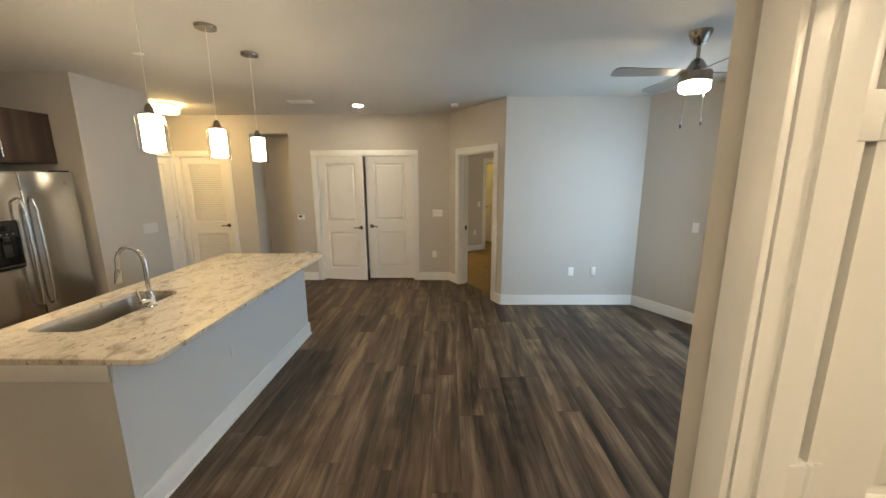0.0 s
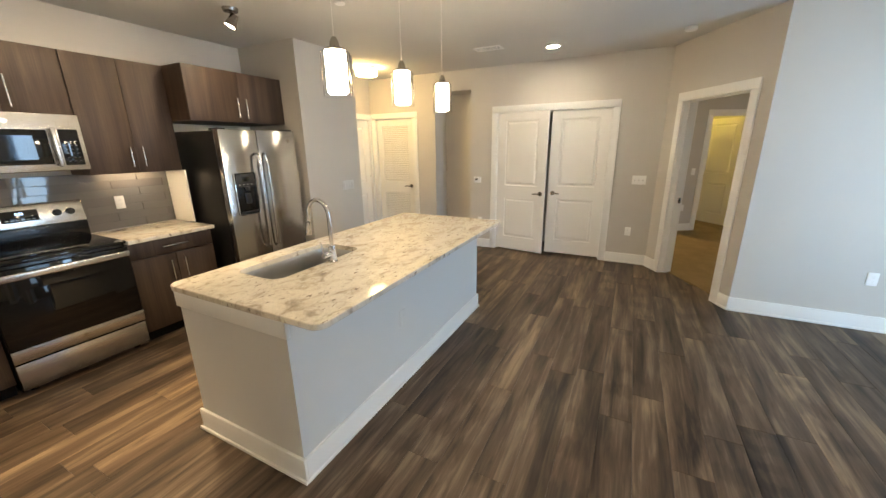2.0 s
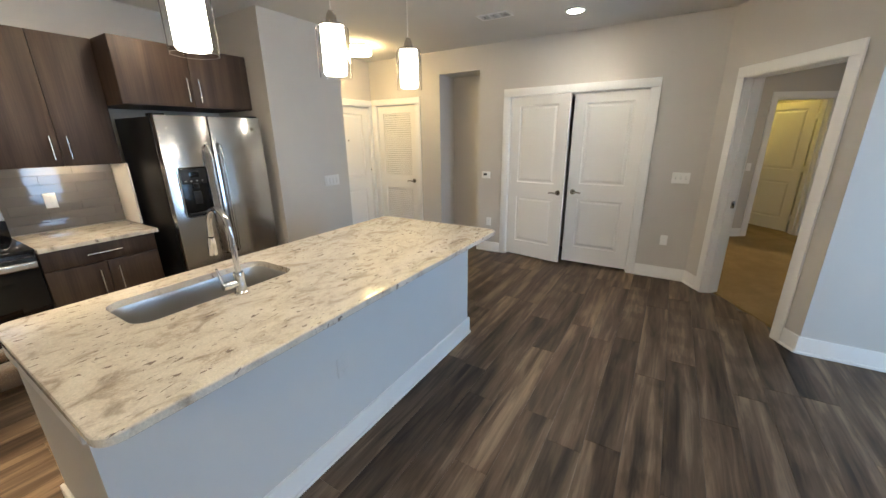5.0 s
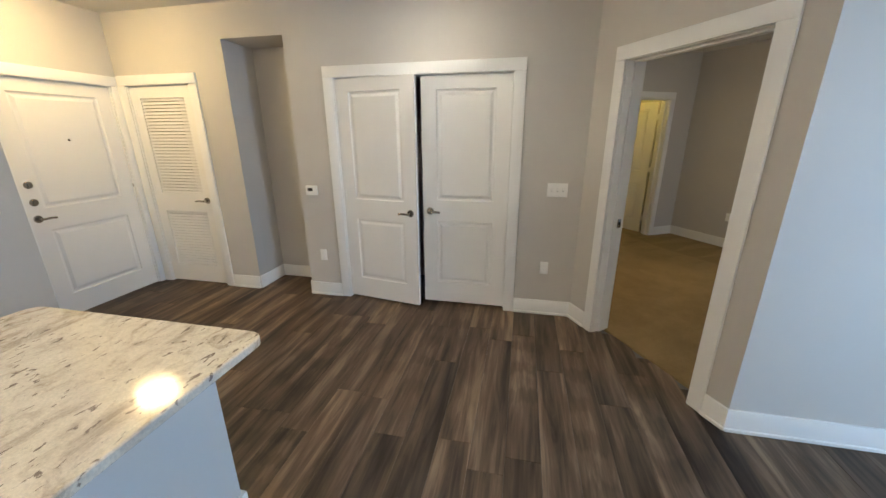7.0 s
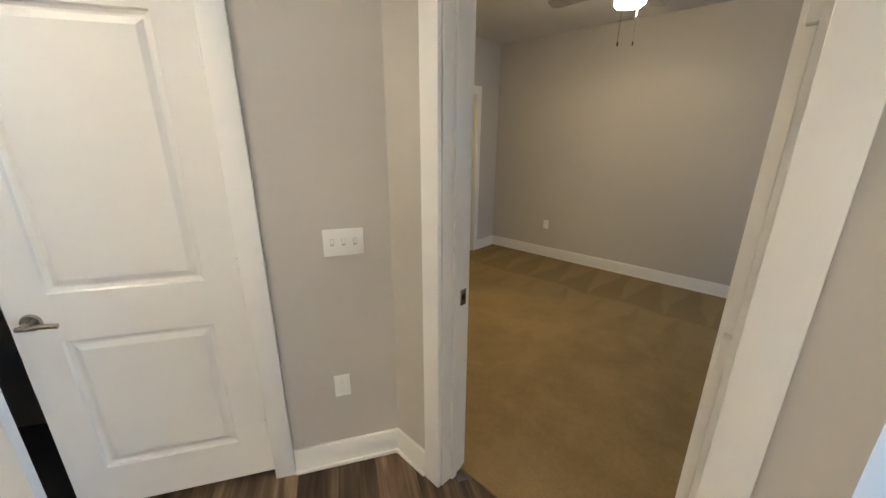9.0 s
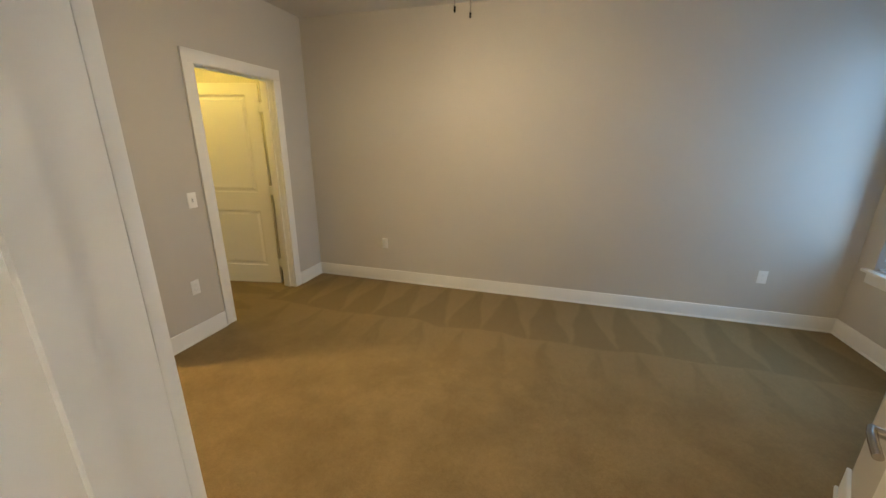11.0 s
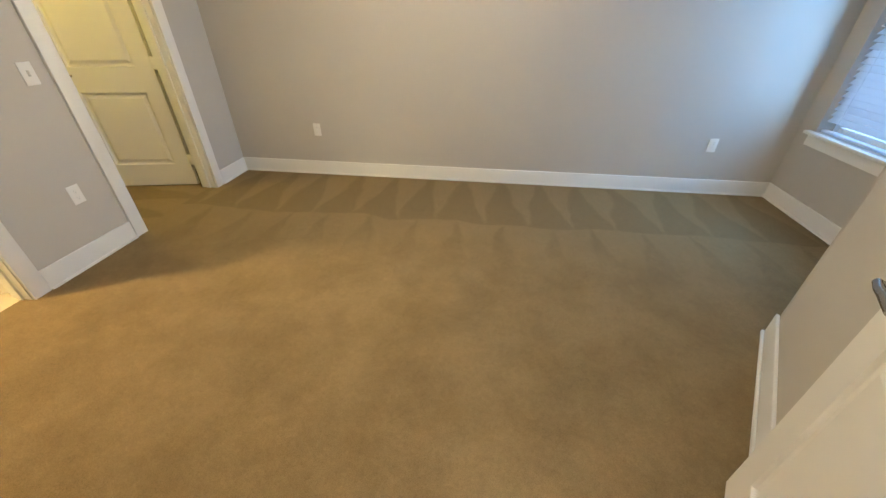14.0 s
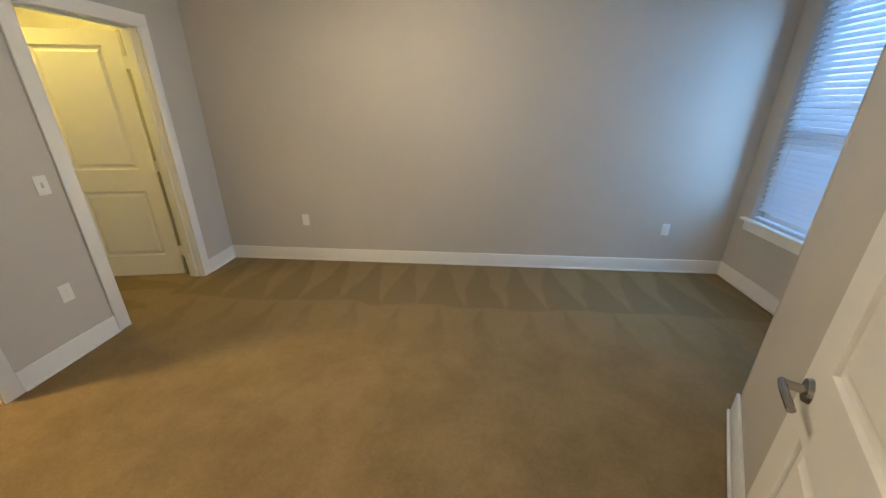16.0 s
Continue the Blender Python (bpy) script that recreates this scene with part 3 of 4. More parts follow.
d = doorway("door_3", wall_north, -1.771 - X0, -0.241 - X0, 2.04, "pair of white two-panel closet doors, one slightly ajar", far=False)
leaf(hang(d, pose(-1.768 - X0, 0.010, 0.022, 0, 0, -9.3)), 0.758, 2.012, 1, handle_z=0.885, sides=(-1,))
leaf(hang(d, pose(-0.244 - X0, 0.010, 0.030)), 0.752, 2.004, -1, handle_z=0.885, sides=(-1,))

d = doorway("door_4", wall_bed_door, 0.308, 1.178, 2.04, "white bedroom door, standing open against the wall")
sp = part("strike_plate", boxes((0.3085, 0.3105, 0.105, 0.139, 0.885, 0.955), bevel=0.0008), NICKEL, d, "nickel strike plate")
part("latch_hole", boxes((0.3106, 0.3111, 0.113, 0.131, 0.907, 0.933)), BLACK, sp, "dark latch hole")
leaf(hang(d, pose(1.162, 0.172, 0.014, 0, 0, 61)), 0.805, 2.018, 1, handle_z=0.890)

d = doorway("door_5", bl, 2.02, 2.803, 2.04, "white two-panel closet door opened inward")
leaf(hang(d, pose(2.840, 0.203, 0.014, 0, 0, -78)), 0.765, 2.018, -1, handle_z=0.93)
d = doorway("door_6", bl, 0.43, 1.235, 2.04, "white bathroom door opened inward")
leaf(hang(d, pose(1.262, 0.185, 0.014, 0, 0, -72)), 0.80, 2.018, -1, handle_z=0.93)
d = doorway("door_7", wall_den, 0.190, 1.0, 2.04, "white door opened into the side room")
leaf(hang(d, pose(0.182, 0.165, 0.014, 0, 0, 84)), 0.80, 2.018, 1, handle_z=0.93)
d = doorway("door_8", wall_south, 1.62, 2.40, 2.04, "white two-panel door standing open beside the kitchen")
leaf(hang(d, pose(1.624, -0.012, 0.014, 0, 0, -20)), 0.77, 2.018, 1, handle_z=0.93)


for run, s in ((wall_bed_door, 1.178), (bl, 2.803), (bl, 1.235), (wall_den, 0.190)):
    dn = {1.178: "door_4", 2.803: "door_5", 1.235: "door_6", 0.190: "door_7"}[s]
    k = -1 if s in (0.190, 1.178) else 1
    for z in (0.26, 1.03, 1.81):
        part("hinge", boxes((min(s, s + k * 0.035), max(s, s + k * 0.035), run.thick - 0.003, run.thick + 0.055, z - 0.045, z + 0.045), bevel=0.003), TRIM, bpy.data.objects[dn], "painted butt hinge")

# ---- blinds, windows ----


def blind(parent, x0, x1, z0, z1, y, tilt, pitch=0.0435):
    """Faux-wood slats with a head rail, ladder cords, a bottom rail and a wand."""
    w = x1 - x0
    bm = bmesh.new()
    box(bm, -w / 2, w / 2, -0.025, 0.025, -0.0015, 0.0015, 0.0012, 1)
    me = None
    n = int((z1 - z0 - 0.08) / pitch)
    for i in range(n):
        if me is None:
            s = part("slat", bm, BLIND, parent)
            me = s.data
        else:
            s = new("slat", me)
            s.parent = parent
        s.matrix_basis = pose((x0 + x1) / 2, y, z1 - 0.07 - i * pitch, tilt + random.uniform(-2, 2))
    part("head_rail", boxes((x0, x1, y - 0.03, y + 0.03, z1 - 0.055, z1), bevel=0.004), BLIND, parent)
    part("bottom_rail", boxes((x0, x1, y - 0.025, y + 0.025, z0, z0 + 0.018), bevel=0.004), BLIND, parent)
    for f in (0.13, 0.87):
        b5 = bmesh.new()
        tube(b5, (x0 + f * w, y - 0.027, z0), (x0 + f * w, y - 0.027, z1), 0.0012, n=6)
        tube(b5, (x0 + f * w, y + 0.027, z0), (x0 + f * w, y + 0.027, z1), 0.0012, n=6)
        part("ladder_cord", b5, BLIND, parent)
    b5 = bmesh.new()
    tube(b5, (x0 + 0.07, y - 0.04, z1 - 0.06), (x0 + 0.075, y - 0.04, z1 - 0.80), 0.0045, n=8)
    part("wand", b5, GLASS, parent, "clear tilt wand")


def pane(parent, spec):
    ob = part("pane", boxes(spec), GLASS, parent)
    ob.visible_shadow = False
    return ob


a0, a1 = Y0 - 3.775, Y0 - 2.99
d = doorway("door_9", wall_patio, a0 + 0.004, a1 - 0.004, 2.42, "white full-glass patio door with a white blind", far=False, lining=False)
part("jamb", boxes((a0, a0 + 0.018, 0.001, 0.19, 0, 2.425)), TRIM, d)
part("jamb", boxes((a1 - 0.018, a1, 0.001, 0.19, 0, 2.425)), TRIM, d)
part("jamb", boxes((a0 + 0.018, a1 - 0.018, 0.001, 0.19, 2.407, 2.425)), TRIM, d)
part("threshold", boxes((a0, a1, 0.01, 0.22, -0.01, 0.022), bevel=0.004), DARKGREY, d, "bronze threshold")
g0, g1 = a0 + 0.105, a1 - 0.105
part("slab", boxes((a0 + 0.020, g0, 0.09, 0.134, 0.024, 2.40), (g1, a1 - 0.020, 0.09, 0.134, 0.024, 2.40), (g0, g1, 0.09, 0.134, 0.024, 0.22), (g0, g1, 0.09, 0.134, 2.31, 2.40), bevel=0.002), DOORPAINT, d)
pane(d, (g0 - 0.005, g1 + 0.005, 0.108, 0.114, 0.215, 2.315))
blind(d, g0 - 0.02, g1 + 0.02, 0.20, 2.345, 0.055, 30)
lever_handle(d, a1 - 0.06, 0.09, 0.93, -1, -1)


def window(name, run, s0, s1, z0, z1, label, tilt):
    d = thing(name, run.m, label, "window", "", "structure")
    t = run.thick
    part("window_frame", boxes((s0, s0 + 0.045, t * 0.55, t * 0.9, z0, z1), (s1 - 0.045, s1, t * 0.55, t * 0.9, z0, z1), (s0 + 0.045, s1 - 0.045, t * 0.55, t * 0.9, z0, z0 + 0.05), (s0 + 0.045, s1 - 0.045, t * 0.55, t * 0.9, z1 - 0.05, z1), bevel=0.003), PLASTIC, d)
    zm = 1.36 if name == "window_1" else (z0 + z1) / 2
    part("meeting_rail", boxes((s0 + 0.045, s1 - 0.045, t * 0.55, t * 0.85, zm - 0.03, zm + 0.03), bevel=0.003), PLASTIC, d)
    pane(d, (s0 + 0.04, s1 - 0.04, t * 0.70, t * 0.70 + 0.006, z0 + 0.045, zm - 0.028))
    pane(d, (s0 + 0.04, s1 - 0.04, t * 0.70, t * 0.70 + 0.006, zm + 0.028, z1 - 0.045))
    part("window_sill", boxes((s0 - 0.06, s1 + 0.06, -0.045, t * 0.55, z0 - 0.025, z0 - 0.001), bevel=0.005), TRIM, d)
    part("apron", boxes((s0 - 0.03, s1 + 0.03, -0.018, -0.001, z0 - 0.105, z0 - 0.026), bevel=0.003), TRIM, d)
    blind(d, s0 + 0.006, s1 - 0.006, z0 + 0.004, z1 - 0.004, 0.05, tilt)
    return d


window("window_1", wall_bed_window, 0.17, 1.10, 0.62, 2.36, "white sash window with a half-open slatted blind", 50)
window("window_2", wall_patio, Y0 - 2.52, Y0 - 1.38, 0.62, 2.40, "white sash window with a slatted blind", 45)

# porch and ground outside
structure("ground", boxes((-400, 400, -400, 400, -0.6, -0.45)), GROUND, "lawn running to the horizon", "ground")
structure("porch_slab", boxes((3.44, 5.6, 0.4, 3.70, -0.45, -0.03)), CONCRETE, "concrete porch slab", "porch")
structure("porch_wall", boxes((3.46, 4.0, 3.80, 3.90, -0.03, 2.9)), SIDING, "grey-blue porch side wall", "wall")

# ---- kitchen ----


def bar_handle(parent, p, q, out=(1, 0, 0), r=0.006):
    """A straight bar pull on two posts."""
    p, q, o = Vector(p), Vector(q), Vector(out)
    bm = bmesh.new()
    tube(bm, p + o * 0.030, q + o * 0.030, r, n=12)
    for f in (0.1, 0.9):
        a = p.lerp(q, f)
        tube(bm, a, a + o * 0.030, r * 0.8, n=10)
    return part("handle", bm, STEEL, parent, "brushed steel bar handle")


XW = -4.04


def upper_cabinet(y0, y1, z0, z1, front, handle, label, doors=2):
    c = thing("wall_cabinet", pose(XW, y0, z0), label, "cabinet", "wall cabinets")
    w, h, dep = y1 - y0, z1 - z0, front - XW
    part("body", boxes((0.002, dep - 0.020, 0.002, w - 0.002, 0.0, h)), WOOD, c)
    dw = w / doors
    for i in range(doors):
        d = part("door", boxes((dep - 0.018, dep, i * dw + 0.002, (i + 1) * dw - 0.002, 0.002, h - 0.002), bevel=0.0012), WOOD, c)
        yh = (i + 1) * dw - 0.045 if i == 0 else i * dw + 0.045
        if handle:
            bar_handle(d, (dep, yh, handle[0]), (dep, yh, handle[1]))
    return c


FU = -3.70
upper_cabinet(0.40, 1.030, 1.41, 2.298, FU, (0.05, 0.21), "dark brown wood-grain wall cabinet")
upper_cabinet(1.033, 1.748, 1.850, 2.298, FU, (0.035, 0.235), "dark brown short cabinet above the microwave")
upper_cabinet(1.752, 2.424, 1.41, 2.298, FU, (0.05, 0.21), "dark brown wood-grain wall cabinet beside the fridge")
upper_cabinet(2.428, 3.430, 1.842, 2.300, -3.43, (0.04, 0.22), "dark brown deep cabinet above the refrigerator")
lamp_strip = tagged(mesh_object("under_cabinet_light", boxes((-3.98, -3.94, 1.95, 2.30, 1.4085, 1.4098)), UNDER_GLOW), "warm slim light under the wall cabinet", "light")
lamp_strip2 = tagged(mesh_object("under_cabinet_light", boxes((-3.98, -3.94, 0.50, 0.95, 1.4085, 1.4098)), UNDER_GLOW), "warm slim light under the wall cabinet", "light")


def base_cabinet(y0, y1, label):
    c = thing("base_cabinet", pose(XW, y0, 0), label, "cabinet", "base cabinets")
    w, dep = y1 - y0, 0.60
    part("body", boxes((0.012, dep - 0.020, 0.002, w - 0.002, 0.10, 0.876)), WOOD, c)
    part("toe_kick", boxes((0.012, dep - 0.075, 0.002, w - 0.002, 0.0, 0.099)), BLACK, c)
    d = part("drawer_front", boxes((dep - 0.018, dep, 0.003, w - 0.003, 0.735, 0.872), bevel=0.0012), WOOD, c)
    bar_handle(d, (dep, w / 2 - 0.10, 0.805), (dep, w / 2 + 0.10, 0.805))
    for i in range(2):
        d = part("door", boxes((dep - 0.018, dep, i * w / 2 + 0.003, (i + 1) * w / 2 - 0.003, 0.103, 0.729), bevel=0.0012), WOOD, c)
        yh = w / 2 + (0.055 if i else -0.055)
        bar_handle(d, (dep, yh, 0.50), (dep, yh, 0.68))
    return c


base_cabinet(0.30, 0.994, "dark brown base cabinet with drawer and two doors")
base_cabinet(1.760, 2.424, "dark brown base cabinet with drawer beside the fridge")
for y0, y1 in ((0.16, 0.996), (1.758, 2.440)):
    w = tagged(mesh_object("worktop", boxes((XW + 0.011, -3.395, y0, y1, 0.878, 0.91), bevel=0.003), GRANITE), "cream granite worktop on the base cabinet", "worktop")

# backsplash of long glass tiles
splash = structure("backsplash", boxes((XW, XW + 0.003, 0.16, 2.445, 0.912, 1.408)), GROUT, "glossy grey glass tile backsplash", "backsplash")
tile_mesh = None
row_h, tile_w = 0.0695, 0.405
for r in range(7):
    y = 0.16 - (tile_w / 2 if r % 2 else 0.0)
    while y < 2.445:
        y0, y1 = max(y, 0.16), min(y + tile_w, 2.445)
        if y1 - y0 > 0.02:
            full = y1 - y0 > tile_w - 1e-4
            if full and tile_mesh:
                t = new("tile", tile_mesh)
                t.parent = splash
            else:
                b6 = bmesh.new()
                box(b6, 0, 0.006, 0.0006, y1 - y0 - 0.0006, 0.0006, row_h - 0.0006, 0.0009, 1)
                t = part("tile", b6, TILE, splash)
                if full:
                    tile_mesh = t.data
            t.matrix_basis = pose(XW + 0.003, y0, 0.9125 + r * 0.0706, 0, 0, random.uniform(-0.2, 0.2))
        y += tile_w + 0.0012
structure("trim", boxes((XW, -3.72, 2.447, 2.462, 0.91, 1.408), bevel=0.002), TRIM, "white end panel beside the refrigerator", "trim")


def wall_plate(m, kind, label, wide=1, mat=None):
    """A cover plate: duplex outlets, rocker or toggle switches. Its face looks along local -y."""
    w = 0.070 + 0.046 * (wide - 1)
    ob = thing("outlet" if kind == "outlet" else "light_switch", m, label, "outlet" if kind == "outlet" else "switch")
    part("cover_plate", boxes((-w / 2, w / 2, -0.007, -0.001, -0.057, 0.057), bevel=0.003), mat or PLASTIC, ob)
    for i in range(wide):
        x = (i - (wide - 1) / 2) * 0.046
        if kind == "outlet":
            for z in (-0.020, 0.020):
                part("socket", lathe([(0.016, 0), (0.0165, 0.0022), (0.0, 0.0024)], 20, pose(x, -0.007, z, 90)), mat or PLASTIC, ob)
                part("slots", boxes((x - 0.0075, x - 0.0055, -0.0100, -0.0090, z - 0.001, z + 0.007), (x + 0.0055, x + 0.0075, -0.0100, -0.0090, z - 0.001, z + 0.006), (x - 0.002, x + 0.002, -0.0100, -0.0090, z - 0.010, z - 0.006)), DIM, ob)
        elif kind == "toggle":
            part("toggle", boxes((x - 0.005, x + 0.005, -0.020, -0.006, -0.003, 0.014), bevel=0.002), mat or PLASTIC, ob)
            part("toggle_slot", boxes((x - 0.007, x + 0.007, -0.0080, -0.0068, -0.013, 0.016), bevel=0.0004), DIM, ob)
        elif kind == "rocker":
            part("rocker", boxes((x - 0.016, x + 0.016, -0.011, -0.006, -0.033, 0.033), bevel=0.002), mat or PLASTIC, ob)
    return ob


east = pose(0, 0, 0, 0, 0, 90)
wall_plate(pose(XW + 0.010, 2.02, 1.145) @ east, "outlet", "white duplex outlet on the tile backsplash")
wall_plate(pose(XW + 0.010, 0.875, 1.135) @ east, "outlet", "white double outlet on the tile backsplash", 2)
wall_plate(pose(-3.175, 4.085, 1.13) @ east, "rocker", "off-white four-gang switch on the pier", 4, ISLANDPAINT)
wall_plate(pose(-2.037, 5.838, 0.43), "outlet", "white outlet beside the recess")
wall_plate(pose(0.10, 5.838, 0.445), "outlet", "white outlet beside the bedroom door")
wall_plate(pose(0.157, 5.838, 1.133), "toggle", "white three-gang switch beside the bedroom door", 3)
wall_plate(pose(1.972, 4.628, 0.462), "outlet", "white outlet on the living room wall")
wall_plate(pose(2.265, 4.629, 0.467), "rocker", "white cable plate on the living room wall")
wall_plate(wall_angle.at(0.69, 0, 1.13), "rocker", "white switch beside the patio door")
wall_plate(pose(-1.219, 2.29, 0.483) @ east, "outlet", "pale grey outlet on the island side", 1, ISLANDPAINT)
wall_plate(wall_bed_far.at(0.838, 0, 0.437), "outlet", "white outlet on the bedroom wall")
wall_plate(wall_bed_far.at(4.337, 0, 0.437), "outlet", "white outlet on the bedroom wall near the window")
wall_plate(bl.at(1.72, 0, 0.432), "outlet", "white outlet between the bedroom doors")
wall_plate(bl.at(1.825, 0, 1.085), "toggle", "white switch between the bedroom doors")

t = thing("thermostat", pose(-2.085, 5.838, 1.075), "white wall thermostat beside the recess", "thermostat")
part("case", boxes((-0.058, 0.058, -0.026, -0.001, -0.045, 0.045), bevel=0.005), PLASTIC, t)
part("display", boxes((-0.034, 0.016, -0.0275, -0.0255, -0.006, 0.024), bevel=0.0005), DARKGREY, t, "dark grey display")

# electric range
R = thing("range", pose(XW + 0.012, 1.000, 0), "stainless and black freestanding electric range", "range")
D = 0.605
part("body", boxes((0.02, D - 0.02, 0.002, 0.750, 0.03, 0.895), bevel=0.003), BLACK, R)
for fx in (0.08, 0.50):
    for fy in (0.05, 0.66):
        part("foot", boxes((fx, fx + 0.04, fy, fy + 0.04, 0, 0.03)), BLACK, R)
part("cooktop", boxes((0.02, D + 0.015, 0.0, 0.752, 0.896, 0.918), bevel=0.004), BLACKGLASS, R, "black glass cooktop")
door = part("oven_door", boxes((D - 0.018, D + 0.020, 0.004, 0.748, 0.245, 0.870), bevel=0.006), BLACKGLASS, R, "black glass oven door")
part("door_trim", boxes((D + 0.0205, D + 0.0235, 0.004, 0.748, 0.246, 0.335), bevel=0.001), STEEL, door, "stainless lower trim")
part("window", boxes((D + 0.0205, D + 0.0220, 0.14, 0.61, 0.42, 0.72), bevel=0.0005), BLACKGLASS, door)
b7 = bmesh.new()
box(b7, D + 0.040, D + 0.066, 0.010, 0.742, 0.800, 0.848, 0.010, 3)
box(b7, D + 0.015, D + 0.045, 0.03, 0.06, 0.812, 0.838, 0.004)
box(b7, D + 0.015, D + 0.045, 0.69, 0.72, 0.812, 0.838, 0.004)
part("oven_handle", b7, STEEL, door, "broad stainless handle")
part("badge", lathe([(0.014, 0), (0.014, 0.002), (0, 0.002)], 24, pose(D + 0.0235, 0.376, 0.29, 0, 90)), NICKEL, door)
part("drawer", boxes((D - 0.018, D + 0.014, 0.006, 0.746, 0.045, 0.232), bevel=0.006), STEEL, R, "stainless storage drawer")
back = part("backguard", boxes((0.006, 0.055, 0.0, 0.752, 0.90, 1.045), bevel=0.008), BLACK, R)
b7 = bmesh.new()
box(b7, -0.022, 0.022, 0.0, 0.752, 0.0, 0.172, 0.008)
bmesh.ops.transform(b7, matrix=pose(0.045, 0, 1.040, 0, -12), verts=b7.verts)
panel = part("control_panel", b7, STEEL, R, "stainless sloped control panel")
b7 = boxes((-0.001, 0.003, 0.28, 0.48, 0.045, 0.130), bevel=0.001)
bmesh.ops.transform(b7, matrix=pose(0.045, 0, 1.040, 0, -12) @ pose(0.022, 0, 0), verts=b7.verts)
part("display", b7, BLACKGLASS, panel)
tilt = pose(0.045, 0, 1.040, 0, -12) @ pose(0.0255, 0, 0)
for y in (0.075, 0.165, 0.585, 0.665):
    part("knob", lathe([(0.026, 0), (0.026, 0.006), (0.019, 0.010), (0.017, 0.028), (0.0, 0.029)], 24, tilt @ pose(0, y, 0.085, 0, 90)), BLACK, panel, "black knob")


def lettering(text, m, size, mat, parent, name="writing"):
    cu = bpy.data.curves.new(name, "FONT")
    cu.body, cu.size, cu.align_x, cu.align_y, cu.extrude = text, size, "CENTER", "CENTER", 0.0002
    cu.materials.append(mat)
    ob = new(name, cu)
    ob.parent = parent
    ob.matrix_basis = m
    return ob


lettering("8:52", tilt @ pose(0.0006, 0.38, 0.105, 90, 0, 90), 0.026, CLOCK_GLOW, panel, "clock_digits")
for i in range(6):
    b7 = boxes((-0.0003, 0.0006, 0.30 + i * 0.028, 0.316 + i * 0.028, 0.058, 0.063))
    bmesh.ops.transform(b7, matrix=tilt, verts=b7.verts)
    part("button_mark", b7, DIM, panel)

# microwave
M = thing("microwave", pose(XW + 0.002, 1.036, 1.456), "stainless over-range microwave with a black window", "microwave")
w, h, dep = 0.708, 0.392, 0.385
part("case", boxes((0, dep, 0, w, 0, h), bevel=0.004), BLACK, M)
part("face", boxes((dep + 0.001, dep + 0.022, 0.0, w, 0.004, h), bevel=0.005), STEEL, M, "brushed stainless front")
part("door_window", boxes((dep + 0.0225, dep + 0.0255, 0.035, 0.515, 0.050, 0.285), bevel=0.001), BLACKGLASS, M, "black glass door window")
part("window_mesh", boxes((dep + 0.0256, dep + 0.0262, 0.11, 0.44, 0.085, 0.245)), BLACKGLASS, M)
kp = part("keypad", boxes((dep + 0.0225, dep + 0.0255, 0.575, 0.682, 0.040, 0.290), bevel=0.001), BLACKGLASS, M, "black keypad")
for i in range(3):
    for j in range(6):
        part("key_mark", boxes((dep + 0.0256, dep + 0.0262, 0.594 + i * 0.029, 0.607 + i * 0.029, 0.066 + j * 0.028, 0.0695 + j * 0.028)), MARK, kp)
b7 = bmesh.new()
box(b7, dep + 0.035, dep + 0.060, 0.530, 0.556, 0.03, 0.30, 0.008, 3)
box(b7, dep + 0.015, dep + 0.040, 0.533, 0.553, 0.045, 0.065)
box(b7, dep + 0.015, dep + 0.040, 0.533, 0.553, 0.265, 0.285)
part("handle", b7, STEEL_V, M, "stainless bar handle")
part("badge", lathe([(0.016, 0), (0.016, 0.002), (0, 0.002)], 24, pose(dep + 0.022, 0.33, 0.338, 0, 90)), NICKEL, M)

